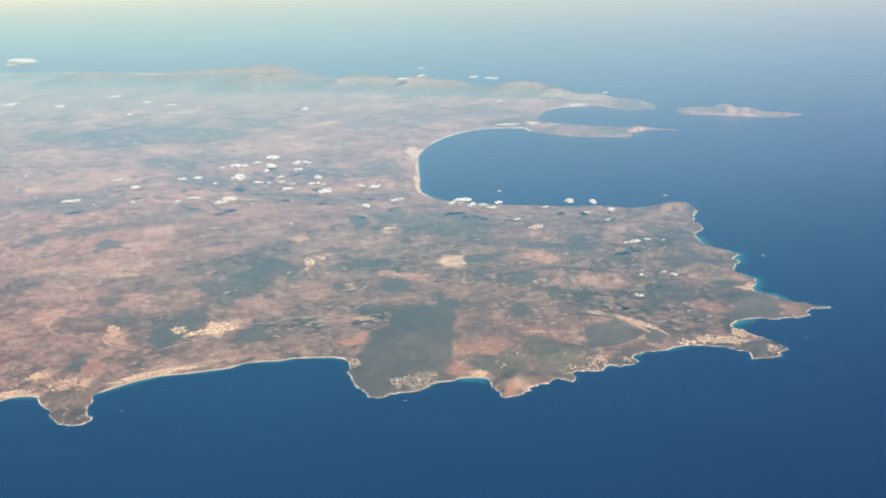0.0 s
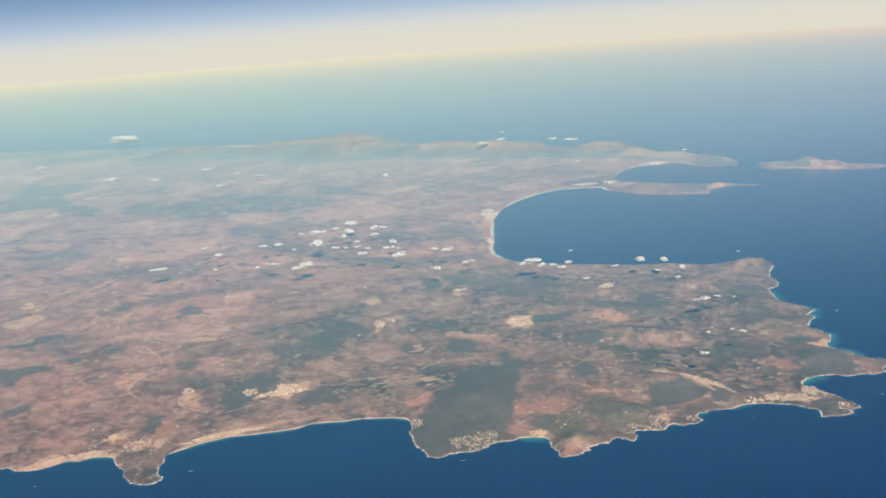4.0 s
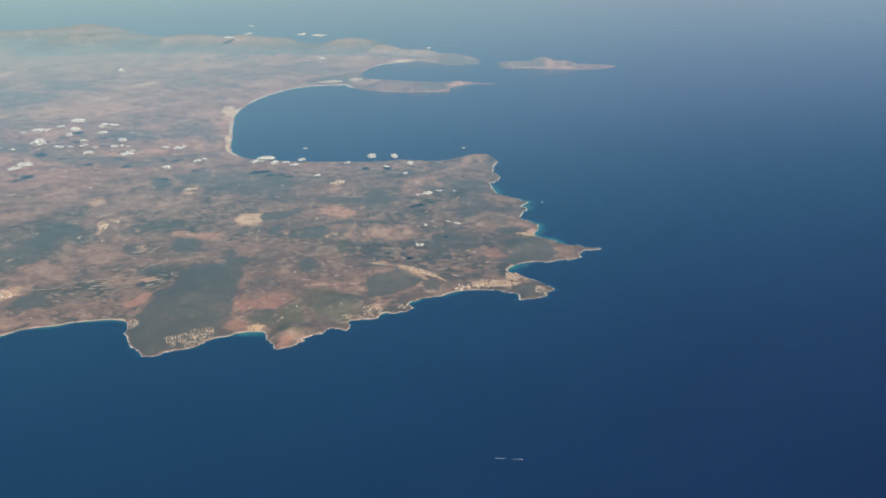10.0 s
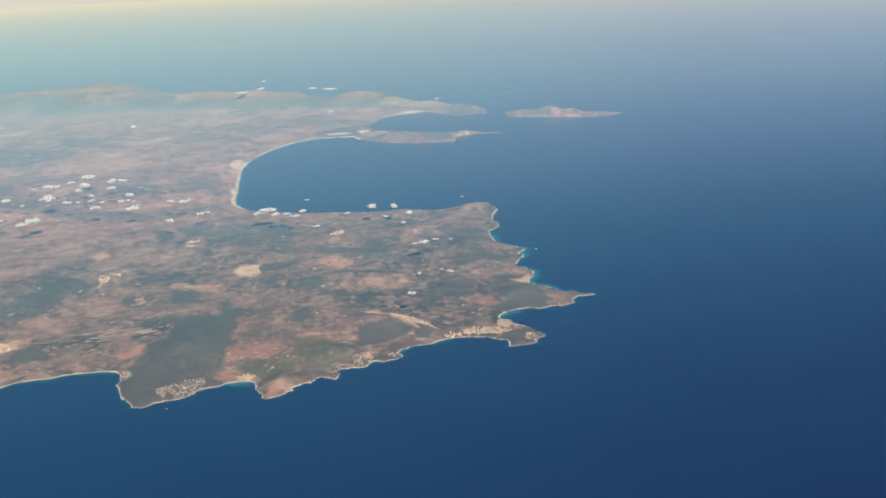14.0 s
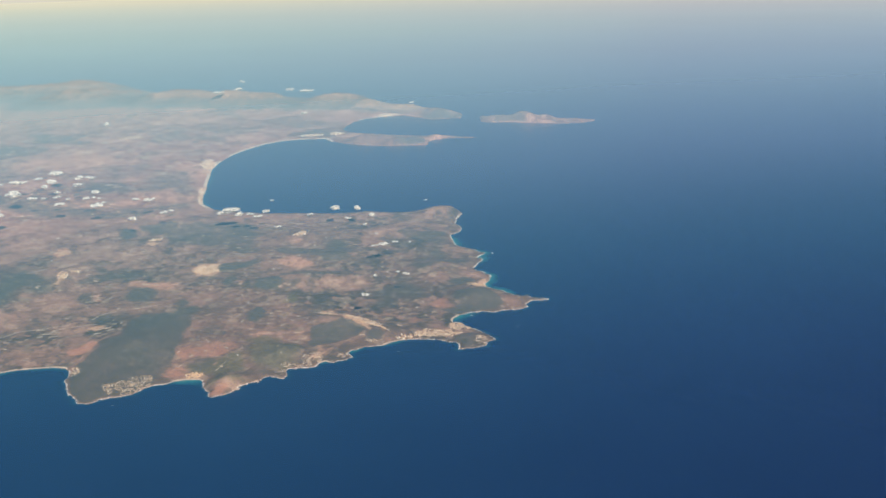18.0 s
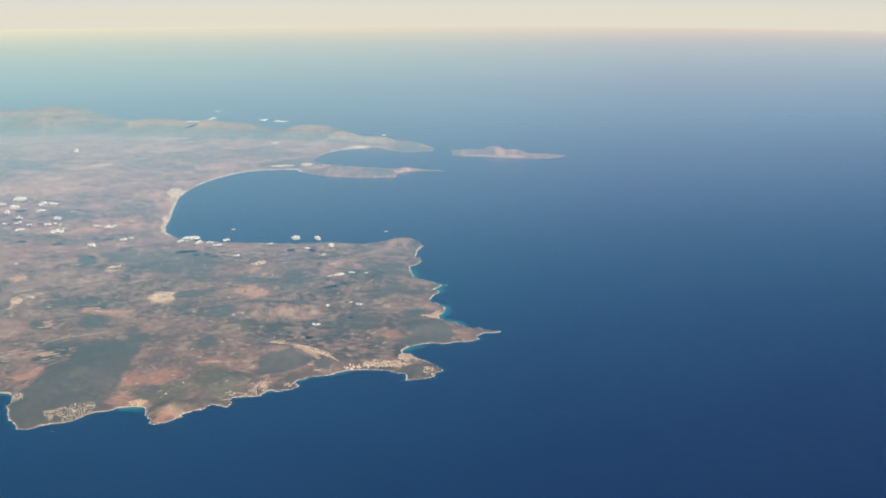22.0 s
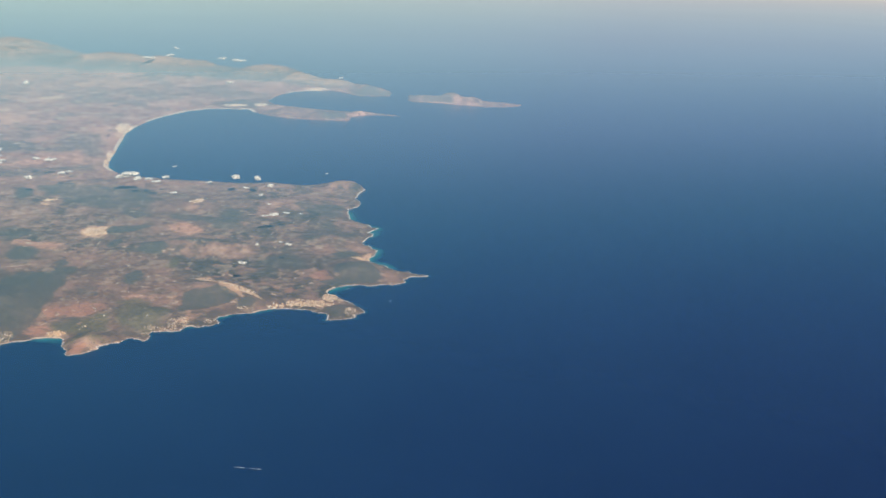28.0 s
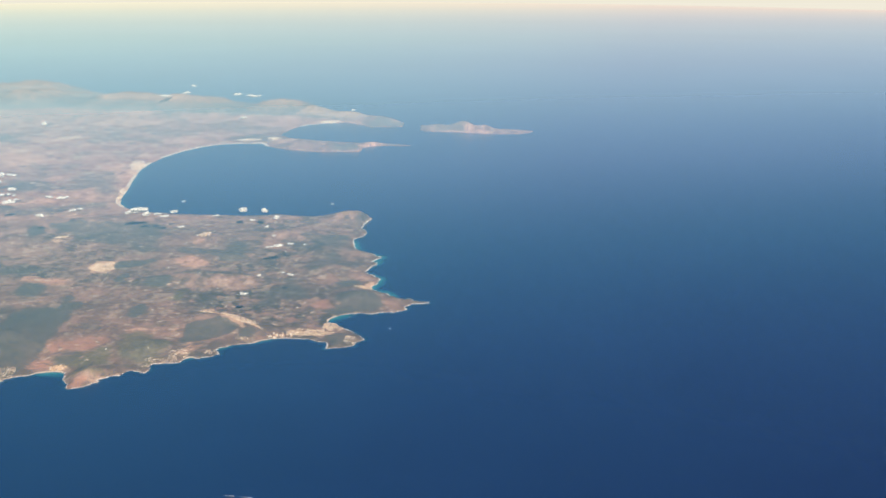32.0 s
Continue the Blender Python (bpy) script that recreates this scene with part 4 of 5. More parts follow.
near = np.clip((lx + 170) / 50, 0, 1) * np.clip((shore - 1) / 3, 0, 1)
wood = np.maximum(wood, 0.46 * np.clip((scrub - 0.55) * 11, 0, 1) * near)
tone = tone + 0.40 * np.clip((0.455 - scrub) * 8, 0, 1) * near
bands = rough(lx, ly, 30, 61, 5, 0.62)
beyond = np.clip((-85 - lx) / 60, 0, 1)
wood = np.maximum(wood, 0.50 * np.clip((bands - 0.53) * 7, 0, 1) * beyond)
tan = np.maximum(tan, 0.60 * np.clip((0.46 - bands) * 8, 0, 1) * beyond)
tone = tone - 0.28 * np.clip((-95 - ly) / 25, 0, 1) * np.clip((lx + 120) / 30, 0, 1)
tone = tone + 0.06 * np.clip((-80 - lx) / 80, 0, 1)
tone = tone - 0.22 * np.clip((ly + 75) / 40, 0, 1) * np.clip((lx + 70) / 50, 0, 1)
tone = tone - 0.7 * np.clip(1.2 - shore / 4, 0, 1) * (1 - sand) * (lx > -10) * (ly > -125)
upland = upland * np.where((lx > -110) & (ly < 120), 0.45, 1.0)
capes = (ly > 140) & (lx > -240)
upland, tone, earth = np.where(capes, 0.1 * upland, upland), np.where(capes, -0.75, tone), np.where(capes, 0.8, earth)
wood = np.where(capes, 0.30 + 0.5 * np.clip((rough(lx, ly, 22, 83, 4) - 0.5) * 5, 0, 1), wood)
edge = np.clip(1.0 - shore / 0.50, 0, 1) * np.where(lx < -110, 0.25, 1.0)
marks = [("wood", wood * np.clip(shore / 1.2, 0, 1)), ("red", red), ("tan", tan), ("olive", olive), ("pale", pale), ("tone", tone), ("earth", earth), ("upland", upland),
         ("rock", edge * (1 - sand)), ("sand", np.clip(1.2 - shore / np.where(lx < -100, 2.4, 0.95), 0, 1) * np.clip(sand * 1.6, 0, 1))]
hq = height.reshape(GY, GX)
top = np.maximum.reduce([hq[:-1, :-1], hq[:-1, 1:], hq[1:, 1:], hq[1:, :-1]]).ravel()
mid_x, mid_y = (v.ravel() for v in np.meshgrid((gx[:-1] + gx[1:]) / 2, (gy[:-1] + gy[1:]) / 2))
dry = top > -0.02
in_far_cape = (mid_y > 214) & (mid_x > -290)
in_mid_cape = (mid_x > -232) & (mid_y > 140 + 0.3 * np.abs(mid_x + 200)) & ~in_far_cape
lz = height - drop(lx, ly)
for name, where, label, category in (
        ("ground", ~in_far_cape & ~in_mid_cape, "dry island plain with red fields, scrub and pine woods", "land"),
        ("headland", in_mid_cape, "hilly grey-brown cape between two bays", "headland"),
        ("headland", in_far_cape, "long rocky mountain cape in blue haze", "headland")):
    tagged(sheet(name, lx, ly, lz, GX, GY, dry & where, GROUND, marks), label, category, kind="structure")

# ---- sea ----
rings = np.concatenate([np.arange(0, 600, 12.0), np.geomspace(600, 4720, 105)])
turns = np.linspace(0, 2 * math.pi, 257)
rr, tt = (v.ravel() for v in np.meshgrid(rings, turns))
sx, sy = 120 + rr * np.sin(tt), -60 + rr * np.cos(tt)
water = sheet("water", sx, sy, -drop(sx, sy), len(rings), len(turns), np.ones((len(rings) - 1) * 256, bool), SEA)
tagged(water, "deep blue open sea reaching to the horizon", "sea", kind="structure")
# shoals along the shore, where the sand shows through
COVES = [(27, 55, 9, 8, 0), (8, 70, 8, 8, 0), (-12, 73, 8, 8, 0), (47, 28, 4, 4, 0), (38, 51, 6, 4, 0), (33, -52, 4, 3, 0), (44, -10, 3, 3, 0)]
calm = cover(lx, ly, COVES)
shallow = np.clip(1 + shore / (1.0 + 1.6 * rough(lx, ly, 9, 19, 3) + 0.7 * sand + 2.8 * calm), 0, 1) * np.clip(0.42 + 0.34 * sand + 0.55 * calm, 0, 0.97)
low = np.minimum.reduce([hq[:-1, :-1], hq[:-1, 1:], hq[1:, 1:], hq[1:, :-1]]).ravel()
sq = shore.reshape(GY, GX)
offing = np.minimum.reduce([sq[:-1, :-1], sq[:-1, 1:], sq[1:, 1:], sq[1:, :-1]]).ravel()
shoal = (low < 0.02) & (offing > -5.5) & (mid_x > -270) & (mid_y > -200)
tagged(sheet("shoal", lx, ly, 0.012 - drop(lx, ly), GX, GY, shoal, SEA, [("shallow", shallow)]), "turquoise shallow water along the shore", "sea", kind="structure")

# ---- haze painted on thin sheets to fit the view; far mountains rise through ----
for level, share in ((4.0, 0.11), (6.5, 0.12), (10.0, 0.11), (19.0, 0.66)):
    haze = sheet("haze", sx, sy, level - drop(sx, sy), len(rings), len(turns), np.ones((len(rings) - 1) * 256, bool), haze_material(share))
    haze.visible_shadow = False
    tagged(haze, "thin bluish haze sheet over land and sea, painted denser along the view", "haze", kind="structure")

# ---- shared helpers for things ----
def ground_at(x, y):
    """Height of the land sheet under a place, as it is drawn."""
    x, y = np.asarray(x, float), np.asarray(y, float)
    i = np.clip(np.searchsorted(gx, x) - 1, 0, GX - 2)
    j = np.clip(np.searchsorted(gy, y) - 1, 0, GY - 2)
    u, v = (x - gx[i]) / (gx[i + 1] - gx[i]), (y - gy[j]) / (gy[j + 1] - gy[j])
    z = lz.reshape(GY, GX)
    return (z[j, i] * (1 - u) + z[j, i + 1] * u) * (1 - v) + (z[j + 1, i] * (1 - u) + z[j + 1, i + 1] * u) * v


def shore_at(x, y):
    i = np.clip(np.searchsorted(gx, x) - 1, 0, GX - 2)
    j = np.clip(np.searchsorted(gy, y) - 1, 0, GY - 2)
    return sq[j, i]


def shore_near(x, y):
    """Distance to the shore between the places of the grid."""
    i = np.clip(np.searchsorted(gx, x) - 1, 0, GX - 2)
    j = np.clip(np.searchsorted(gy, y) - 1, 0, GY - 2)
    u, v = (x - gx[i]) / (gx[i + 1] - gx[i]), (y - gy[j]) / (gy[j + 1] - gy[j])
    return (sq[j, i] * (1 - u) + sq[j, i + 1] * u) * (1 - v) + (sq[j + 1, i] * (1 - u) + sq[j + 1, i + 1] * u) * v


def solid(name, verts, faces, material, parent=None, label="", smooth=False):
    mesh = bpy.data.meshes.new(name)
    mesh.from_pydata(verts, [], faces)
    if smooth:
        mesh.polygons.foreach_set("use_smooth", np.ones(len(faces), bool))
    mesh.materials.append(material)
    ob = new(name, mesh)
    ob.parent = parent
    return tagged(ob, label)


def merged(name, kit, places, material, parent=None, label=""):
    """Many small bodies as one mesh. kit: (verts, faces); places: rows of x, y, z, turn, length, width, height."""
    verts, faces = np.array(kit[0], float), np.array(kit[1])
    p = np.array(places, float)
    c, s = np.cos(p[:, 3, None]), np.sin(p[:, 3, None])
    u, v, w = verts[:, 0] * p[:, 4, None], verts[:, 1] * p[:, 5, None], verts[:, 2] * p[:, 6, None]
    co = np.stack([p[:, 0, None] + u * c - v * s, p[:, 1, None] + u * s + v * c, p[:, 2, None] + w], -1).reshape(-1, 3)
    fs = (faces[None] + (np.arange(len(p)) * len(verts))[:, None, None]).reshape(-1, faces.shape[1])
    mesh = bpy.data.meshes.new(name)
    mesh.vertices.add(len(co))
    mesh.vertices.foreach_set("co", co.astype(np.float32).ravel())
    k = faces.shape[1]
    mesh.loops.add(fs.size)
    mesh.loops.foreach_set("vertex_index", fs.ravel().astype(np.int32))
    mesh.polygons.add(len(fs))
    mesh.polygons.foreach_set("loop_start", np.arange(0, fs.size, k, dtype=np.int32))
    mesh.update(calc_edges=True)
    mesh.materials.append(material)
    ob = new(name, mesh)
    ob.parent = parent
    return tagged(ob, label)


def scatter(area, amount, rng, grow=1.0):
    """Places inside an area of land cover."""
    cx, cy, across, deep, heading = area[:5]
    r, t = np.sqrt(rng.random(amount)) * grow, rng.random(amount) * 2 * math.pi
    u, v, h = r * np.cos(t) * across, r * np.sin(t) * deep, radians(heading)
    return cx + u * math.cos(h) + v * math.sin(h), cy - u * math.sin(h) + v * math.cos(h)


def crown_material():
    n = Nodes("pine_and_holm_oak_crowns")
    pick = n.add("ShaderNodeNewGeometry").outputs["Random Per Island"]
    colour = n.ramp(pick, [(0.0, (0.124, 0.121, 0.106)), (0.5, (0.140, 0.136, 0.118)), (1.0, (0.161, 0.154, 0.128))])
    return n.finish(n.mix(n.noise(9.0, 3.0), colour, (0.068, 0.080, 0.068)), 0.95, 0.1)


def house_material():
    n = Nodes("limewashed_houses")
    pick = n.add("ShaderNodeNewGeometry").outputs["Random Per Island"]
    walls = n.ramp(pick, [(0.0, (0.776, 0.561, 0.353)), (0.16, (0.679, 0.432, 0.249)), (0.30, (0.834, 0.718, 0.559)), (0.58, (0.718, 0.497, 0.310)), (0.84, (0.407, 0.230, 0.138))], True)
    return n.finish(n.mix(n.math("MULTIPLY", n.noise(14.0, 3.0), 0.5), walls, (0.466, 0.350, 0.241)), 0.85, 0.2)


def yard_material():
    n = Nodes("dusty_town_ground")
    return n.finish(n.ramp(n.noise(1.7, 6.0, 0.7), [(0.26, (0.24, 0.160, 0.105)), (0.42, (0.52, 0.320, 0.170)), (0.58, (0.76, 0.53, 0.31))]), 0.95, 0.1)


def road_material():
    n = Nodes("pale_road_and_verge")
    return n.finish(n.ramp(n.noise(0.5, 5.0, 0.65), [(0.32, (0.42, 0.30, 0.20)), (0.58, (0.70, 0.54, 0.38))]), 0.9, 0.2)


def field_material(joined=False):
    n = Nodes("ploughed_and_stubble_fields")
    pick = n.add("ShaderNodeNewGeometry").outputs["Random Per Island"] if joined else n.add("ShaderNodeObjectInfo").outputs["Random"]
    base = n.ramp(pick, [(0.0, (0.357, 0.182, 0.120)), (0.2, (0.476, 0.301, 0.196)), (0.40, (0.304, 0.177, 0.121)), (0.52, (0.594, 0.419, 0.283)), (0.62, (0.170, 0.138, 0.098)),
                         (0.82, (0.424, 0.256, 0.173))], True)
    return n.finish(n.mix(n.math("MULTIPLY", n.noise(1.8, 5.0, 0.6), 0.9), base, (0.254, 0.163, 0.113)), 0.95, 0.1)


def plain_material(name, low, high, scale, shine=0.8):
    n = Nodes(name)
    return n.finish(n.ramp(n.noise(scale, 4.0), [(0.3, low), (0.7, high)]), shine, 0.3)


CROWNS, HOUSES, YARDS, ROADS, FIELDS = crown_material(), house_material(), yard_material(), road_material(), field_material()
FOAM = plain_material("white_foam", (0.45, 0.52, 0.58), (0.80, 0.84, 0.86), 8.0)
HULL = plain_material("white_hull_paint", (0.74, 0.74, 0.74), (0.82, 0.82, 0.81), 20.0, 0.4)
CABIN = plain_material("grey_cabin_glass", (0.06, 0.08, 0.10), (0.10, 0.12, 0.14), 20.0, 0.3)

# ---- clouds ----
CLOUDS_PLAIN = [(-193.9, -3.4, 2.9, 6.4, -69), (-190.4, -12.7, 2.0, 3.7, -70), (-188.7, -23.5, 3.7, 4.8, -71), (-191.4, -30.7, 1.7, 2.4, -72),
    (-177.9, -11.3, 2.2, 4.7, -69), (-171.6, -17.1, 1.9, 3.4, -70), (-178.6, -1.3, 2.2, 4.8, -68), (-165.7, -6.8, 2.4, 4.5, -68), (-176.8, 3.5, 2.5,
    3.6, -67), (-148.3, -3.8, 2.6, 3.2, -67), (-166.3, -30.4, 4.3, 6.5, -71), (-155.7, -28.0, 2.3, 3.1, -70), (-158.6, -17.0, 1.6, 3.2, -69), (-151.0,
    -20.4, 1.5, 3.1, -69), (-152.5, -24.6, 1.3, 2.1, -70), (-145.5, -17.5, 1.3, 2.0, -68), (-140.2, -22.8, 3.0, 2.0, -69)]
CLOUDS_MID = [(-125.1, -13.6, 2.4, 4.7, -67), (-128.8, -8.4, 1.2, 1.9, -66), (-140.0, -11.9, 1.5, 3.0, -67), (-139.6, -8.8, 1.0, 3.0, -67), (-136.6,
    -7.1, 1.0, 3.0, -66), (-124.2, 1.7, 1.9, 3.8, -65), (-119.1, 5.5, 2.6, 4.7, -64), (-97.7, 1.7, 2.0, 2.6, -63), (-97.2, 4.7, 1.3, 2.6, -62),
    (-96.1, -10.7, 1.8, 4.1, -64), (-136.9, -47.2, 3.2, 3.7, -72), (-135.0, -52.5, 2.4, 2.7, -73), (-178.5, -44.2, 1.9, 3.3, -73), (-181.5, -51.4,
    1.9, 2.2, -75), (-146.4, -64.7, 1.2, 2.8, -75), (-156.9, -78.3, 1.5, 1.9, -77), (-178.5, -70.4, 1.9, 3.2, -77), (-197.1, -74.3, 2.3, 2.3, -78),
    (-172.6, -97.6, 4.2, 2.0, -81), (-164.6, -42.5, 1.3, 2.1, -73), (-147.9, -57.7, 3.0, 1.4, -74)]
CLOUDS_COAST = [(-81.1, 19.3, 4.3, 6.6, -59), (-75.1, 21.0, 1.9, 4.0, -58), (-72.5, 25.0, 1.7, 2.4, -57), (-71.3, 31.0, 1.3, 3.2, -56), (-81.5, 16.6,
    1.7, 3.3, -59), (-67.7, 25.6, 2.1, 1.6, -57), (-55.9, 53.2, 2.5, 4.0, -52), (-51.1, 59.4, 1.8, 4.0, -51), (-56.6, 40.9, 1.2, 2.3, -54), (-38.3,
    57.2, 1.9, 3.0, -50), (-31.0, 48.0, 1.1, 3.5, -50), (-42.2, 48.6, 1.4, 1.5, -51), (-50.4, 23.5, 1.2, 2.2, -56), (-7.9, 35.8, 1.7, 1.2, -49),
    (-6.8, 39.8, 1.6, 1.8, -48), (-6.9, 43.4, 1.4, 0.9, -48), (-3.2, 46.6, 0.7, 0.9, -47), (22.5, 25.3, 1.2, 2.0, -46), (18.7, 24.6, 0.9, 1.0, -47),
    (17.5, 17.7, 0.9, 1.5, -48), (28.6, 5.7, 1.5, 0.9, -49), (-18.9, 44.2, 0.9, 1.3, -49), (-85.5, 42.8, 1.1, 0.9, -56)]
CLOUDS_FAR = [(-654.2, -32.2, 14.4, 24.8, -82), (-362.0, 162.3, 4.4, 5.9, -61), (-368.9, 180.0, 3.6, 6.1, -60), (-323.5, 208.7, 4.9, 8.5, -56),
    (-338.9, 205.2, 2.5, 5.9, -57), (-402.3, 203.2, 2.4, 3.4, -60), (-231.0, 226.7, 2.0, 2.3, -49), (-431.8, -74.7, 3.8, 4.1, -82), (-399.9, -52.0,
    3.2, 3.8, -80), (-382.9, -3.9, 3.5, 2.5, -75), (-358.7, 0.0, 4.2, 3.5, -74), (-342.9, -27.1, 1.6, 3.2, -76), (-418.2, -15.1, 3.3, 2.8, -77),
    (-540.9, -106.0, 3.5, 3.6, -86), (-359.7, 31.6, 2.1, 2.4, -72), (-291.3, 57.8, 2.2, 4.1, -67), (-242.5, 154.7, 2.7, 4.1, -56), (31.0, 53.1, 0.4,
    0.7, -41), (-35.5, 79.6, 0.8, 1.2, -47)]


def cloud_shape(seed):
    """A ragged cumulus that grows lump by lump from a flat base, about one unit in radius."""
    rng = random.Random(seed)
    bm = bmesh.new()
    lumps = [(Vector((rng.uniform(-0.2, 0.2), 0.0, 0.15)), 0.28)]
    wide = rng.uniform(0.5, 1.0)
    while len(lumps) < 26:
        at, size = rng.choice(lumps)
        small = rng.uniform(0.16, 0.27) if len(lumps) < 11 else rng.uniform(0.07, 0.14)
        way = Vector((rng.gauss(0, 1), rng.gauss(0, 1) * wide, rng.gauss(0.15, 0.5))).normalized()
        to = at + way * (0.62 * size + 0.55 * small)
        if to.z < 0.02 or to.x ** 2 + to.y ** 2 > 0.75 or to.z > 0.75 - 0.5 * abs(to.x):
            continue
        lumps.append((to, small))
    for k, (at, size) in enumerate(lumps):
        made = bmesh.ops.create_icosphere(bm, subdivisions=3 if k < 11 else 2, radius=size)["verts"]
        for v in made:
            bumpy = noise.fractal(v.co * 7 + Vector((seed, k, 0)), 1.0, 2.0, 5)
            v.co = v.co * (1 + 0.34 * bumpy) + at
            if v.co.z < 0.0:
                v.co.z *= 0.2
    mesh = bpy.data.meshes.new("cloud")
    bm.to_mesh(mesh)
    bm.free()
    mesh.polygons.foreach_set("use_smooth", np.ones(len(mesh.polygons), bool))
    mesh.materials.append(CLOUD)
    return mesh


cloud_shapes = [cloud_shape(s) for s in range(14)]
rng = random.Random(4)
for areas, base, group, label in (
        (CLOUDS_PLAIN, 7.6, "clouds over the plain", "small white cumulus cloud drifting over dry farmland"),
        (CLOUDS_MID, 7.6, "clouds over the plain", "small white cumulus cloud drifting over dry farmland"),
        (CLOUDS_COAST, 7.4, "clouds along the north hills", "white cumulus puff hanging over coastal hills"),
        (CLOUDS_FAR, 10.0, "clouds by the far mountains", "flat white cloud bank beside distant hazy mountains")):
    for x, y, across, deep, heading in areas:
        cloud = new("cloud", rng.choice(cloud_shapes))
        tall = min(deep * 0.42, across * (0.9 if across < 3 else 0.55)) * rng.uniform(0.9, 1.3)
        cloud.matrix_world = (Matrix.Translation((x, y, base - (x * x + y * y) / (2 * GLOBE))) @ Matrix.Rotation(radians(-heading + rng.uniform(-25, 25)), 4, "Z")
                              @ Matrix.Diagonal((across * 1.75, across * rng.uniform(1.1, 1.6), max(tall * 0.95, 0.30), 1)))
        wide = "broad" if across > 3.5 else ("thin" if tall < 0.45 else "rounded")
        tagged(cloud, wide + " " + label, "cloud", group)

# ---- towns ----
TOWNS_EAST = [(-175.4, -147.5, 3.6, 2.6, -88), (-41.1, -9.0, 4.4, 5.6, -59), (-33.2, -91.5, 4.4, 5.2, -74), (-36.6, -101.3, 2.4, 2.6, -77), (-47.3,
    -116.6, 2.4, 2.7, -80), (-21.6, -133.9, 5.6, 2.8, -83), (-29.9, -139.6, 3.2, 2.3, -85), (-17.3, -112.9, 15.7, 3.0, -78), (-17.9, -121.7, 6.2, 2.5,
    -80), (-26.2, -154.6, 3.9, 1.8, -88), (-24.4, -145.3, 6.2, 1.4, -86), (25.2, -64.4, 5.2, 6.2, -63), (8.5, -71.9, 1.8, 2.4, -67), (31.3, -49.6,
    2.4, 1.6, -59), (41.3, -21.1, 2.8, 4.4, -52), (43.7, -27.3, 3.8, 1.0, -53), (44.2, -32.0, 1.1, 0.9, -53), (31.6, 2.5, 7.6, 1.9, -16), (19.6, -1.9, 3.2, 0.7, -30), (38.0, 3.4, 4.4, 0.8, -8)]
TOWNS_NORTH = [(51.7, 13.1, 6.9, 2.9, -44), (52.2, 21.5, 3.6, 3.4, -42), (44.6, -2.9, 2.5, 1.1, -48), (63.3, 19.1, 2.1, 2.5, -41), (29.6, 48.2, 3.7,
    1.9, -42), (-196.1, 69.7, 3.6, 9.5, -61), (-140.3, 37.9, 1.0, 14.5, -61), (-219.0, 162.9, 3.5, 4.6, -53), (-224.6, 149.4, 6.5, 2.2, -55), (-67.9,
    -47.4, 1.4, 4.2, -68), (-85.7, -7.3, 2.2, 1.5, -63), (-52.7, 34.4, 2.4, 2.8, -54), (46.5, -14.7, 1.9, 1.7, -50), (-69.7, -42.4, 1.6, 1.2, -68),
    (-31.7, -92.9, 6.7, 1.7, -75), (-558.8, 154.8, 0.6, 4.2, -68), (-249.9, 222.6, 7.0, 3.2, -51), (5.6, -74.6, 0.1, 0.4, -68), (-180.3, -146.7, 2.6,
    3.6, -88), (48.2, 6.0, 3.3, 1.5, -46)]
HOUSE_KIT = ([(-.5, -.5, 0), (.5, -.5, 0), (.5, .5, 0), (-.5, .5, 0), (-.5, -.5, .7), (.5, -.5, .7), (.5, .5, .7), (-.5, .5, .7), (-.5, 0, 1), (.5, 0, 1)],
             [(0, 1, 5), (0, 5, 4), (2, 3, 7), (2, 7, 6), (4, 5, 9), (4, 9, 8), (6, 7, 8), (6, 8, 9), (3, 0, 4), (3, 4, 7), (1, 2, 6), (1, 6, 5), (4, 8, 7), (5, 6, 9)])
BLOCK_KIT = ([(-.5, -.5, 0), (.5, -.5, 0), (.5, .5, 0), (-.5, .5, 0), (-.5, -.5, 1), (.5, -.5, 1), (.5, .5, 1), (-.5, .5, 1), (-.42, -.42, .93), (.42, -.42, .93), (.42, .42, .93), (-.42, .42, .93)],
             [(0, 1, 5, 4), (1, 2, 6, 5), (2, 3, 7, 6), (3, 0, 4, 7), (4, 5, 9, 8), (5, 6, 10, 9), (6, 7, 11, 10), (7, 4, 8, 11), (8, 9, 10, 11)])


WALL_KIT = (BLOCK_KIT[0][:8], [(0, 1, 5, 4), (1, 2, 6, 5), (2, 3, 7, 6), (3, 0, 4, 7), (4, 5, 6, 7)])
ROOF_KIT = ([(-.56, -.58, 1), (.56, -.58, 1), (.56, .58, 1), (-.56, .58, 1), (-.56, 0, 1.42), (.56, 0, 1.42)], [(0, 1, 5, 4), (2, 3, 4, 5), (3, 0, 4), (1, 2, 5), (3, 2, 1, 0)])


def wall_material():
    n = Nodes("limewashed_walls")
    pick = n.add("ShaderNodeObjectInfo").outputs["Random"]
    return n.finish(n.ramp(pick, [(0.0, (0.80, 0.74, 0.64)), (0.4, (0.74, 0.60, 0.43)), (0.75, (0.66, 0.47, 0.31))], True), 0.85, 0.2)


WALLS = wall_material()
TILES = plain_material("weathered_clay_tiles", (0.42, 0.22, 0.13), (0.60, 0.38, 0.25), 6.0, 0.9)
house_meshes = []


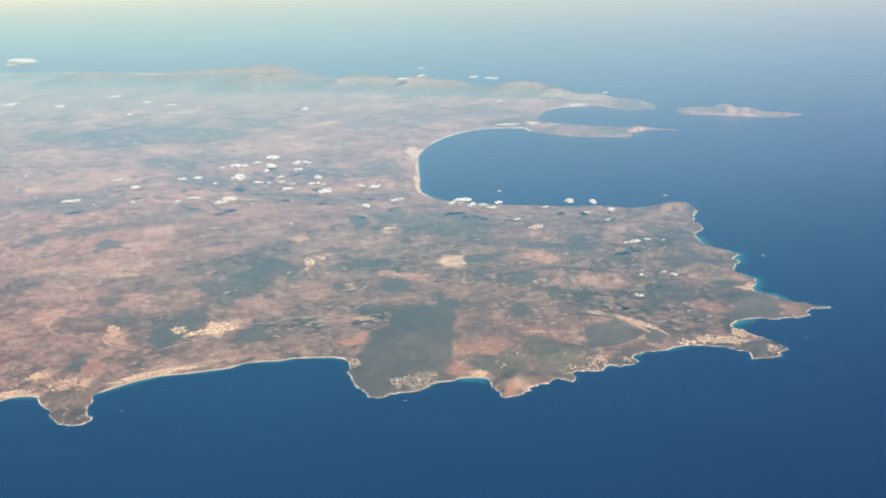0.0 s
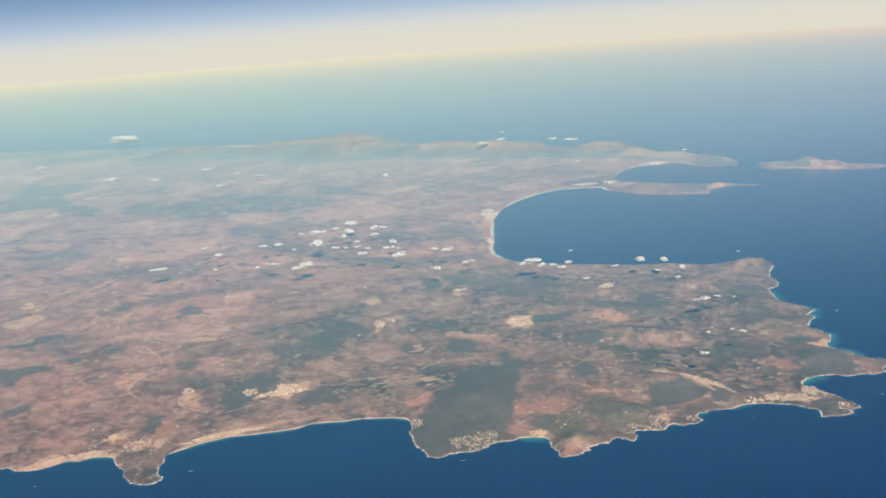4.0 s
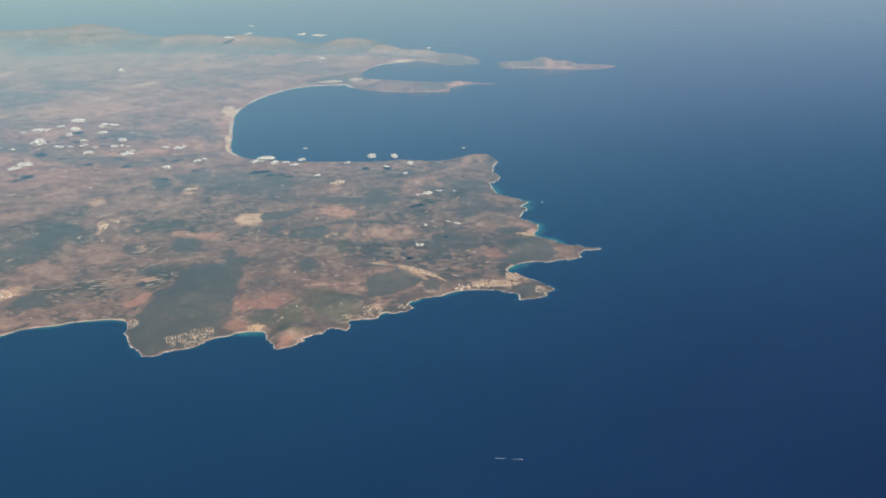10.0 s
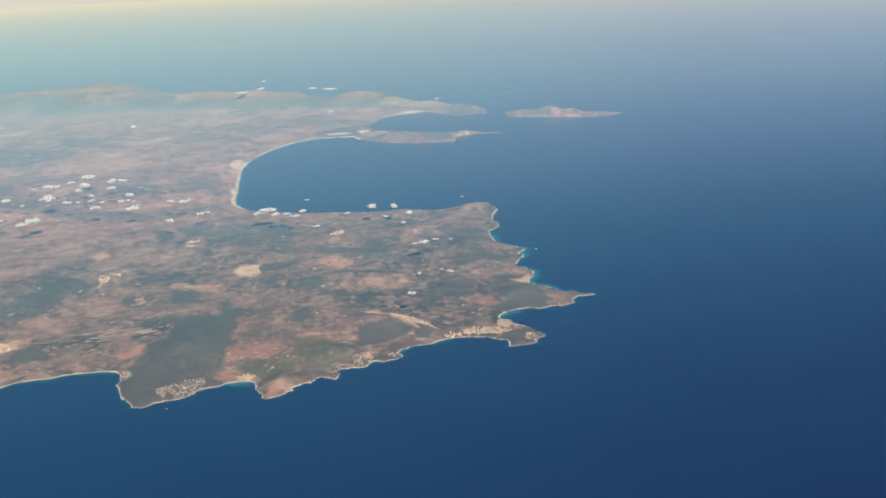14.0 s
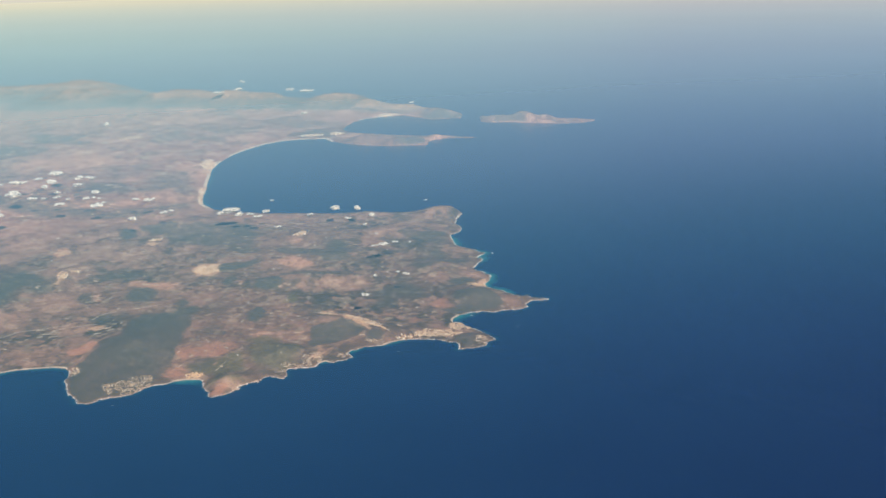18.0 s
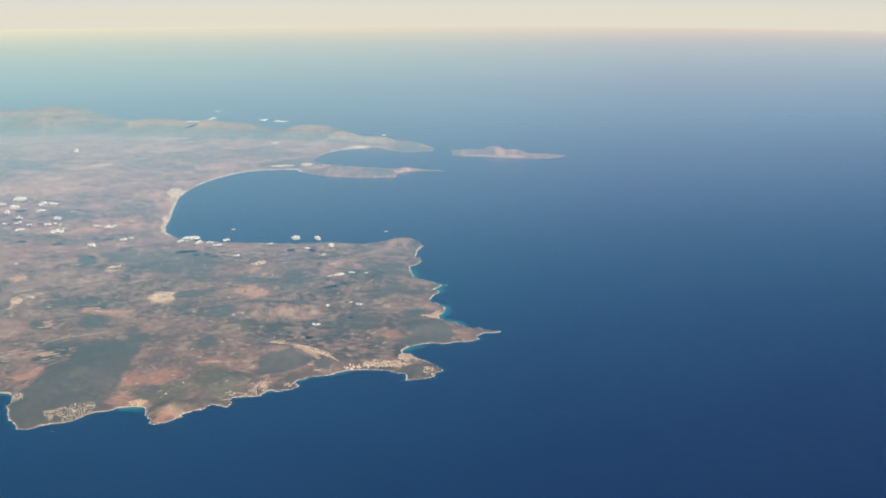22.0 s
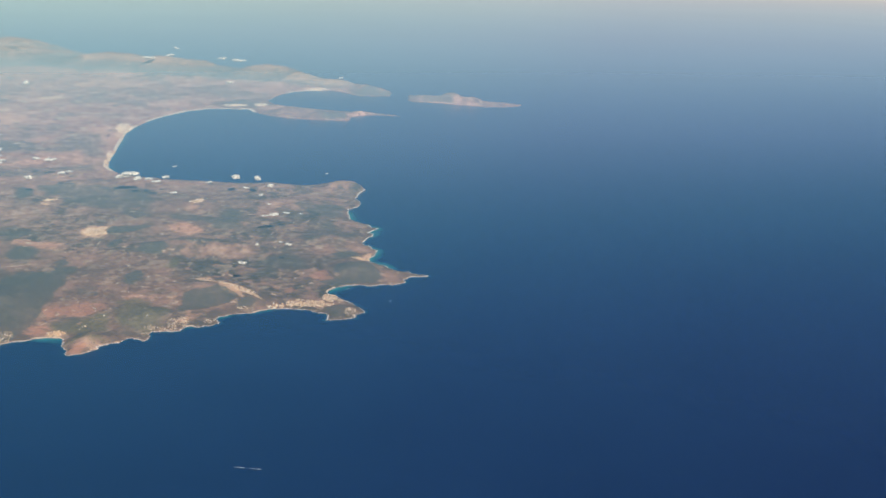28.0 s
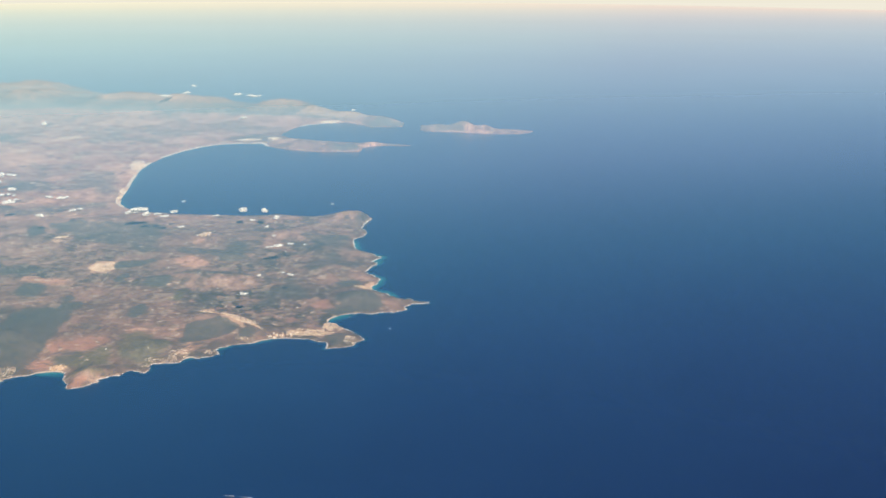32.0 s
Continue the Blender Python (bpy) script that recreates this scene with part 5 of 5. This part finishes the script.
def single_houses(base, rows, shift):
    """Houses of their own, each with its roof, under a town."""
    for x, y, z, turn, length, width, tall in rows:
        if not house_meshes:
            for name, kit, material in (("house", WALL_KIT, WALLS), ("roof", ROOF_KIT, TILES)):
                mesh = bpy.data.meshes.new(name)
                mesh.from_pydata(kit[0], [], kit[1])
                mesh.materials.append(material)
                house_meshes.append(mesh)
        house = new("house", house_meshes[0])
        house.parent, house.matrix_parent_inverse = base, shift
        house.matrix_basis = Matrix.Translation((x, y, z)) @ Matrix.Rotation(turn, 4, "Z") @ Matrix.Diagonal((length, width, tall * 0.7, 1))
        roof = new("roof", house_meshes[1])
        roof.parent = house
        tagged(roof, "clay-tiled pitched roof")


def yard_patch(area, parent, seed, lift=0.035):
    """The bare ground of a town, draped over the land, with a ragged outline."""
    cx, cy, across, deep, heading = area
    h, rows, cols = radians(heading), 9, 96
    verts, faces = [], []
    for i in range(rows):
        for k in range(cols):
            t = 2 * math.pi * k / cols
            ragged = min(1.15, max(0.28, 0.66 + 0.85 * noise.fractal(Vector((math.cos(t) * 2.2 + seed, math.sin(t) * 2.2, 0.3)), 0.5, 2.1, 5)))
            r = i / (rows - 1) * ragged
            u, v = r * math.cos(t) * across, r * math.sin(t) * deep
            verts.append((cx + u * math.cos(h) + v * math.sin(h), cy - u * math.sin(h) + v * math.cos(h), 0.0))
    co = np.array(verts)
    co[:, 2] = ground_at(co[:, 0], co[:, 1]) + np.where(shore_at(co[:, 0], co[:, 1]) < 0.3, -0.4, lift)
    for i in range(rows - 1):
        for k in range(cols):
            faces.append((i * cols + k, i * cols + (k + 1) % cols, (i + 1) * cols + (k + 1) % cols, (i + 1) * cols + k))
    return solid("yards", co.tolist(), faces, YARDS, parent, "dusty pale streets and yards", True)


def town(area, seed, label, dense=4.2, size=0.20, hotels=0, yards=True, reach=99.0, single=False):
    rng = np.random.default_rng(seed)
    cx, cy, across, deep, heading = area
    base = new("town")
    base.location = (cx, cy, float(ground_at(cx, cy)))
    shift = Matrix.Translation(base.location).inverted()
    tagged(base, label, "town")
    amount = int(min(2600, max(14, across * deep * math.pi * dense)))
    x, y = scatter(area, amount, rng, 1.15)
    h = radians(heading)
    out = np.hypot(((x - cx) * math.cos(h) - (y - cy) * math.sin(h)) / across, ((x - cx) * math.sin(h) + (y - cy) * math.cos(h)) / deep)
    ok = (shore_at(x, y) > 0.45) & (shore_at(x, y) < reach) & (rough(x, y, max(1.0, min(across, deep) * 0.55), seed, 4, 0.6) > (0.30 if yards else 0.22) + (0.42 if dense > 5 and reach > 90 else 0.16) * out ** 2)
    x, y = x[ok], y[ok]
    if len(x) < 4:
        x, y = np.array([cx, cx + .3, cx - .3, cx]), np.array([cy, cy + .2, cy, cy - .3])
    turn = radians(heading) + rng.choice([0, math.pi / 2], len(x)) + rng.normal(0, 0.15, len(x))
    length = size * rng.uniform(0.7, 1.7, len(x))
    rows = np.stack([x, y, ground_at(x, y) - 0.03, turn, length, length * rng.uniform(0.6, 1.0, len(x)), 0.13 + size * rng.uniform(0.3, 0.6, len(x))], 1)
    own = min(32, len(rows) // 3) if single else 0
    single_houses(base, rows[:own].tolist(), shift)
    parts = [tagged(merged("houses", HOUSE_KIT, rows[own:], HOUSES, base), kind="stuff")]
    if yards:
        parts.append(yard_patch(area, base, seed))
    if hotels:
        mesh = None
        for k in range(hotels):
            hx0, hy0 = scatter(area, 1, rng, 0.85)
            if not 0.6 < shore_at(hx0, hy0)[0] < reach:
                continue
            if mesh is None:
                hotel = solid("hotel", BLOCK_KIT[0], BLOCK_KIT[1], HOUSES, base)
                mesh = hotel.data
            else:
                hotel = new("hotel", mesh)
                hotel.parent = base
            hotel.matrix_local = (Matrix.Translation((float(hx0[0]), float(hy0[0]), float(ground_at(hx0, hy0)[0]) - 0.03))
                                  @ Matrix.Rotation(rng.uniform(0, 3.1), 4, "Z") @ Matrix.Diagonal((rng.uniform(.35, .65), rng.uniform(.14, .24), rng.uniform(.16, .32), 1)))
            parts.append(hotel)
    for p in parts:
        p.matrix_parent_inverse = shift
    return base


BEACH_TOWN = "white and cream seaside town of low houses along sand"
HILL_TOWN = "compact sand-coloured inland town among dry fields"
for k, area in enumerate(TOWNS_EAST):
    coastal = k in (5, 7, 8, 9, 10)
    villas = k in (11, 12, 14, 15, 16)
    town(area, 30 + k, "scattered white villas among dark pines above the shore" if villas else (BEACH_TOWN if coastal else HILL_TOWN),
         (12.0 if k > 13 else 13.0) if villas else (22.0 if coastal and k != 5 else (19.0 if k in (1, 2, 3, 4, 17, 18) else 5.0)), 0.165 if k in (1, 2) else (0.105 if villas else 0.14), 10 if coastal or k in (13,) else 0, not villas and not coastal and k not in (1, 2, 3, 4, 17, 18), 3.4 if coastal and k != 5 else (5.5 if villas else 99.0), k > 1)
for k, area in enumerate(TOWNS_NORTH):
    near = k in (0, 1, 2, 3, 4, 12, 17)
    town(area, 60 + k, "cream harbour town crowded on a low rocky headland" if k in (0, 1) else ("pale resort village along a distant bay" if k in (5, 6, 7, 8, 14) else "small pale village between scrub and fields"),
         17.0 if k in (0, 1) else (8.0 if near else 3.0), 0.15 if near else 0.42, 8 if k == 0 else 0, k not in (0, 1, 2, 3, 12, 19), 99.0, near)

# ---- roads ----
ROAD_LINES = [
    [(15.5, -4.1), (18.7, -0.8), (23.1, 1.5), (27.9, 2.3), (33.8, 2.0), (37.7, 3.3), (40.2, 4.4)],
    [(-78.0, -117.2), (-84.8, -116.7), (-92.2, -117.4), (-95.5, -118.3)],
    [(-76.4, -117.5), (-74.1, -120.0), (-71.5, -122.7), (-68.6, -126.1), (-64.6, -129.3), (-60.9, -130.3), (-57.7, -130.2), (-53.9, -129.1), (-49.6, -125.5), (-47.6, -121.1)],
    [(-44.4, -117.0), (-44.0, -119.0), (-41.6, -120.3), (-38.1, -120.0), (-34.0, -117.1), (-30.8, -114.8)],
    [(-135.6, -147.3), (-132.4, -141.1), (-129.2, -133.9), (-117.6, -126.0), (-108.0, -118.2), (-102.1, -111.8), (-97.8, -107.0), (-95.6, -102.7), (-92.0, -96.9)],
    [(-97.1, -105.3), (-92.7, -107.7), (-88.6, -110.5), (-87.7, -112.5)],
    [(-27.8, -110.9), (-28.4, -106.0), (-28.2, -102.0), (-26.8, -97.6)],
    [(-33.2, -85.5), (-27.1, -79.1), (-27.7, -73.7), (-25.0, -67.7), (-22.9, -61.5)],
    [(-22.0, -66.9), (-20.9, -61.7), (-19.7, -58.0), (-17.9, -55.2)],
    [(-22.8, -55.0), (-24.7, -50.6), (-24.3, -45.6), (-22.5, -41.1), (-20.8, -34.6)],
    [(-22.8, -17.7), (-26.0, -15.2), (-30.8, -11.4)],
    [(33.3, -44.7), (30.9, -41.6), (29.7, -39.1), (29.7, -37.4)]]


def road(points, width, label):
    p = np.array(points, float)
    keep = [p[0]]
    for a, b, c, d in zip(np.vstack([p[:1], p[:-2]]), p[:-1], p[1:], np.vstack([p[2:], p[-1:]])):
        for t in np.linspace(0, 1, max(3, int(np.hypot(*(c - b)) / 0.7)))[1:]:
            keep.append(0.5 * (2 * b + (c - a) * t + (2 * a - 5 * b + 4 * c - d) * t * t + (3 * b - a - 3 * c + d) * t ** 3))
    q = np.array(keep)
    along = np.gradient(q, axis=0)
    side = np.stack([-along[:, 1], along[:, 0]], 1) / (np.hypot(along[:, 0], along[:, 1])[:, None] + 1e-9) * width / 2
    co = np.concatenate([q - side, q + side])
    z = ground_at(co[:, 0], co[:, 1]) + 0.06
    verts = np.column_stack([co, z]).tolist()
    m = len(q)
    faces = [(i, i + 1, m + i + 1, m + i) for i in range(m - 1)]
    tagged(solid("road", verts, faces, ROADS, smooth=True), label, "road", kind="structure")


for k, points in enumerate(ROAD_LINES):
    road(points, 0.24 if k == 0 else (0.11 if k > 9 else 0.22), "pale country road winding between dry fields")

# ---- boats ----
def boat(x, y, heading, length, wake, label):
    base = new("motor_boat")
    base.matrix_world = Matrix.Translation((x, y, -(x * x + y * y) / (2 * GLOBE))) @ Matrix.Rotation(radians(90 - heading), 4, "Z")
    tagged(base, label, "boat", "boats off the coast")
    ribs = [(-0.5, 0.13), (-0.2, 0.16), (0.15, 0.14), (0.38, 0.07), (0.5, 0.005)]
    verts, faces = [], []
    for u, w in ribs:
        verts += [(u * length, -w * length * 0.7, -0.02), (u * length, w * length * 0.7, -0.02), (u * length, w * length, 0.11 * length + 0.05 * length * max(u, 0)), (u * length, -w * length, 0.11 * length + 0.05 * length * max(u, 0))]
    for i in range(len(ribs) - 1):
        a, b = 4 * i, 4 * i + 4
        faces += [(a, a + 3, b + 3, b), (a + 1, b + 1, b + 2, a + 2), (a + 3, a + 2, b + 2, b + 3), (a, b, b + 1, a + 1)]
    faces += [(0, 1, 2, 3), (16, 19, 18, 17)]
    solid("hull", verts, faces, HULL, base)
    l, w = 0.16 * length, 0.09 * length
    verts = [(-l, -w, .1 * length), (l, -w, .1 * length), (l, w, .1 * length), (-l, w, .1 * length), (-l * .8, -w * .8, .2 * length), (l * .5, -w * .8, .2 * length), (l * .5, w * .8, .2 * length), (-l * .8, w * .8, .2 * length)]
    solid("cabin", verts, [(0, 1, 5, 4), (1, 2, 6, 5), (2, 3, 7, 6), (3, 0, 4, 7), (4, 5, 6, 7)], CABIN, base)
    if wake:
        rng, verts, faces, m = random.Random(x), [], [], 26
        for i in range(m):
            f = i / (m - 1)
            half = (0.16 + 0.10 * f) * length * (1.1 - f) * rng.uniform(0.75, 1.2) + 0.004
            for s in (-1, 0, 1):
                verts.append((-0.4 * length - f * wake, s * half + 0.02 * rng.uniform(-1, 1), 0.014 + (0.03 * length * (1 - f) if s == 0 else 0)))
        for i in range(m - 1):
            for s in (0, 1):
                a = 3 * i + s
                faces.append((a, a + 1, a + 4, a + 3))
        solid("wake", verts, faces, FOAM, base, "white foaming wake trailing astern", True)


for x, y, heading, length, wake, label in (
        (114.6, -44.6, 48, 0.34, 1.9, "white motor boat running on open sea with wake"),
        (117.2, -42.2, 48, 0.34, 2.1, "white motor boat running on open sea with wake"),
        (-14.6, -160.1, 20, 0.26, 1.0, "white motor boat with a short wake near the beach"),
        (-0.5, -127.3, 200, 0.24, 0.9, "white motor boat with a short wake near the beach"),
        (33.1, -71.3, 40, 0.26, 0.9, "white motor boat with wake below the wooded headland"),
        (54.0, -2.0, 120, 0.30, 0.0, "white yacht at anchor off the harbour town"),
        (62.7, 33.5, 30, 0.30, 0.5, "white motor boat crossing the mouth of the cove"),
        (47.9, 29.9, 50, 0.30, 0.9, "white motor boat entering the sandy cove")):
    boat(x, y, heading, length, wake, label)

# ---- rocks along the shore ----
ROCK_KIT = ([(1, 0, 0), (.25, .9, 0), (-.85, .5, 0), (-.7, -.6, 0), (.35, -.95, 0), (.5, .2, .8), (-.3, .4, 1), (-.2, -.4, .75)],
            [(0, 1, 5), (1, 6, 5), (1, 2, 6), (2, 3, 6), (3, 7, 6), (3, 4, 7), (4, 0, 5), (4, 5, 7), (5, 6, 7)])
SHORE_ROCK = plain_material("sun_bleached_shore_rock", (0.56, 0.50, 0.42), (0.82, 0.77, 0.69), 3.0, 0.9)
rng = np.random.default_rng(5)
fringe = np.flatnonzero((shore > -0.45) & (shore < 0.45) & (sand < 0.35) & (lx > -48) & (ly > -168) & (ly < 106))
for name, pick, label in (("shore_rocks", ly[fringe] < -20, "pale weathered rocks lining the southern shore"), ("shore_rocks", ly[fringe] >= -20, "pale weathered rocks lining the eastern capes")):
    at = np.repeat(fringe[pick], 16)
    x, y = lx[at] + rng.uniform(-.45, .45, len(at)), ly[at] + rng.uniform(-.5, .5, len(at))
    wet = shore_near(x, y)
    keep = (wet > -0.09) & (wet < 0.10) & (rough(x, y, 2.4, 81, 3) > rng.uniform(0.25, 0.62, len(x)))
    at, x, y = at[keep], x[keep], y[keep]
    size = rng.uniform(0.06, 0.17, len(at)) * rng.uniform(0.6, 1.3, len(at))
    rows = np.stack([x, y, np.maximum(ground_at(x, y), -drop(x, y)) - 0.01, rng.uniform(0, 6.28, len(at)), size * 1.3, size, size * rng.uniform(.3, .7, len(at))], 1)
    tagged(merged(name, ROCK_KIT, rows, SHORE_ROCK), label, "rocks", kind="stuff")

# ---- woods and trees ----
CROWN_KIT = ([(1, 0, .25), (.3, .95, .3), (-.8, .6, .2), (-.85, -.55, .3), (.25, -1, .2), (.6, .1, .8), (-.1, .5, .9), (-.45, -.2, .75), (.15, -.5, .85), (.1, 0, 1.05),
              (.8, .1, -.3), (-.7, .5, -.3), (-.1, -.8, -.3)],
             [(0, 1, 5), (1, 6, 5), (1, 2, 6), (2, 7, 6), (2, 3, 7), (3, 8, 7), (3, 4, 8), (4, 5, 8), (4, 0, 5), (5, 6, 9), (6, 7, 9), (7, 8, 9), (8, 5, 9),
              (10, 1, 0), (10, 11, 1), (11, 2, 1), (11, 3, 2), (11, 12, 3), (12, 4, 3), (12, 10, 4), (10, 0, 4)])


def wood_of(outline, seed, dense, low, high, label):
    rng = np.random.default_rng(seed)
    a = np.array(outline, float)
    (x0, y0), (x1, y1) = a.min(0) - 1, a.max(0) + 1
    amount = int((x1 - x0) * (y1 - y0) * dense)
    x, y = rng.uniform(x0, x1, amount), rng.uniform(y0, y1, amount)
    ok = (shore_at(x, y) > 0.6) & (inside(x, y, outline, 1.6, 3.2) > rng.uniform(0.3, 0.95, amount))
    x, y = x[ok], y[ok]
    size = rng.uniform(low, high, len(x))
    rows = np.stack([x, y, ground_at(x, y), rng.uniform(0, 6.28, len(x)), size, size * rng.uniform(.7, 1, len(x)), size * rng.uniform(.2, .34, len(x))], 1)
    tagged(merged("pine_wood", CROWN_KIT, rows, CROWNS), label, "woodland", kind="stuff")


for k, outline in enumerate(WOODS):
    near = outline[0][0] > -12
    wood_of(outline, 200 + k, 4.0 if near else 2.2, 0.12, 0.28 if near else 0.34,
            "dark green pine wood on a dry coastal hill" if near else "dark scrubby evergreen wood among inland fields")

rng = np.random.default_rng(77)
x, y = rng.uniform(-110, 55, 36000), rng.uniform(-165, 85, 36000)
ok = (shore_at(x, y) > 1.0) & (rough(x, y, 9, 21, 5, 0.6) + 0.25 * rough(x, y, 1.5, 23, 2) > 0.66)
x, y = x[ok], y[ok]
size = rng.uniform(0.08, 0.20, len(x))
rows = np.stack([x, y, ground_at(x, y), rng.uniform(0, 6.28, len(x)), size * rng.uniform(1, 2.2, len(x)), size, size * .55], 1)
tagged(merged("scattered_trees", CROWN_KIT, rows, CROWNS), "scattered almond, carob and pine trees between fields", "trees", kind="stuff")

# ---- farmsteads over the plain ----
for count, box, label in ((480, (-110, 40, -165, 50), "white farmhouses scattered over the near plain"), (700, (-330, -110, -165, 120), "pale farmsteads dotted over the far plain")):
    x, y = rng.uniform(box[0], box[1], count), rng.uniform(box[2], box[3], count)
    ok = (shore_at(x, y) > 1.2) & (rough(x, y, 14, 51, 3) > 0.47) & (np.max([inside(x, y, w) for w in WOODS], 0) < 0.2)
    x, y = x[ok], y[ok]
    size = rng.uniform(0.10, 0.22, len(x)) * (1.0 if box[1] > 0 else 1.7) * rng.choice([1.0, 1.0, 1.8], len(x))
    rows = np.stack([x, y, ground_at(x, y) - 0.03, rng.uniform(0, 3.1, len(x)), size * rng.uniform(1, 1.8, len(x)), size, 0.12 + 0.2 * size], 1)
    tagged(merged("farmhouses", HOUSE_KIT, rows, HOUSES), label, "houses", kind="stuff")

# ---- fields: single parcels nearest the coast ----
land_sheet = bpy.data.objects["ground"]
STRAW = plain_material("cut_straw_stubble", (0.44, 0.33, 0.22), (0.66, 0.52, 0.37), 1.3, 0.95)
STRAW_GROUPS = [(-11.7, -55.5), (-95.0, -38.3), (-39.7, -47.3), (-77.7, -52.7), (-67.1, -41.6), (-79.8, -17.5), (-40.9, -29.3), (-20.5, -67.0)]


def parcel(x, y, a, l, w, lift, material):
    """One field draped over the land."""
    nu, nv = 7, 5
    corner = rng.normal(0, 0.14, (2, 2, 2))
    verts = []
    for i in range(nv):
        for k in range(nu):
            s, t = k / (nu - 1), i / (nv - 1)
            bend = (corner[0, 0] * (1 - s) + corner[0, 1] * s) * (1 - t) + (corner[1, 0] * (1 - s) + corner[1, 1] * s) * t
            u, v = (s - .5 + bend[0]) * l, (t - .5 + bend[1]) * w
            verts.append((x + u * math.cos(a) - v * math.sin(a), y + u * math.sin(a) + v * math.cos(a)))
    co = np.array(verts)
    z = ground_at(co[:, 0], co[:, 1]) + lift
    faces = [(i * nu + k, i * nu + k + 1, (i + 1) * nu + k + 1, (i + 1) * nu + k) for i in range(nv - 1) for k in range(nu - 1)]
    solid("field", np.column_stack([co, z]).tolist(), faces, material, land_sheet, smooth=True)


rng = np.random.default_rng(9)
made, tries = 0, 0
while made < 240 and tries < 4000:
    tries += 1
    x, y = rng.uniform(-62, 40), rng.uniform(-160, 25)
    far_in = float(shore_at(np.array([x]), np.array([y]))[0])
    here = np.array([x]), np.array([y])
    if far_in < 3.5 or max(float(inside(*here, w)[0]) for w in WOODS) > 0.35 or float(rough(*here, 22, 41, 2)[0]) < 0.44:
        continue
    parcel(x, y, math.radians(rng.choice([20, 35, -55, -70])) + rng.normal(0, .12), rng.uniform(0.7, 2.2), rng.uniform(0.35, 1.0), 0.045 + 0.0001 * made, FIELDS)
    made += 1
# narrow straw fields in small groups
for k, (cx, cy) in enumerate(STRAW_GROUPS):
    for m in range(7):
        x, y = cx + rng.normal(0, 2.2), cy + rng.normal(0, 1.8)
        parcel(x, y, math.radians(59) + rng.normal(0, .2), rng.uniform(0.9, 2.6), rng.uniform(0.22, 0.55), 0.080 + 0.0005 * m, STRAW)


def patchwork(name, count, box, longest, label, seed, material, slim=1.0, gather=0.0):
    """Many further fields, draped over the land, as one mesh."""
    rng = np.random.default_rng(seed)
    x, y = rng.uniform(box[0], box[1], count), rng.uniform(box[2], box[3], count)
    free = np.max([inside(x, y, outline, 1.6, 0.1) for outline in WOODS + SOIL_BRIGHT + WOODS_THIN + OLIVE + [WOOD_SLOPE]], 0)
    ok = (shore_at(x, y) > 4.5) & (free < 0.2) & (rough(x, y, 20, 43, 3) + 0.35 * rough(x, y, 4, 45, 2) > rng.uniform(0.55, 0.80, count) + gather)
    x, y = x[ok], y[ok]
    m, nu, nv = len(x), 5, 4
    turn = np.radians(rng.choice([20, 35, -55, -70], m)) + 0.5 * (rough(x, y, 30, 47, 2) - 0.5) + rng.normal(0, 0.1, m)
    length, width = rng.uniform(0.35, 1.0, m) * longest, rng.uniform(0.16, 0.48, m) * longest * slim
    u, v = (g.ravel() for g in np.meshgrid(np.linspace(-0.5, 0.5, nu), np.linspace(-0.5, 0.5, nv)))
    skew = rng.normal(0, 0.3, (m, 3))
    pu = (u * (1 + skew[:, :1] * v) + 0.5 * skew[:, 1:2] * v) * length[:, None]
    pv = (v * (1 + skew[:, 2:] * u)) * width[:, None]
    c, s = np.cos(turn)[:, None], np.sin(turn)[:, None]
    px, py = (x[:, None] + pu * c - pv * s).ravel(), (y[:, None] + pu * s + pv * c).ravel()
    pz = ground_at(px, py) + np.repeat(rng.uniform(0.045, 0.105, m), nu * nv)
    i = np.arange(nu * nv).reshape(nv, nu)
    quads = np.stack([i[:-1, :-1], i[:-1, 1:], i[1:, 1:], i[1:, :-1]], -1).reshape(-1, 4)
    faces = (quads[None] + (np.arange(m) * nu * nv)[:, None, None]).reshape(-1, 4)
    fields = solid(name, np.column_stack([px, py, pz]).tolist(), faces.tolist(), material, land_sheet, label, True)
    tagged(fields, kind="stuff")


FIELDS_JOINED = field_material(True)
STRAW_JOINED = plain_material("pale_stubble_strips", (0.40, 0.29, 0.19), (0.68, 0.53, 0.37), 0.9, 0.95)
patchwork("small_fields", 3000, (-120, 42, -166, 70), 2.2, "patchwork of small tan, red and olive fields", 15, FIELDS_JOINED)
patchwork("small_fields", 1800, (-330, -115, -175, 130), 6.0, "hazy patchwork of wider fields on the far plain", 16, FIELDS_JOINED)
patchwork("stubble_strips", 1900, (-125, 40, -160, 60), 1.7, "pale cut stubble strips between darker fields", 17, STRAW_JOINED, 0.6, 0.13)
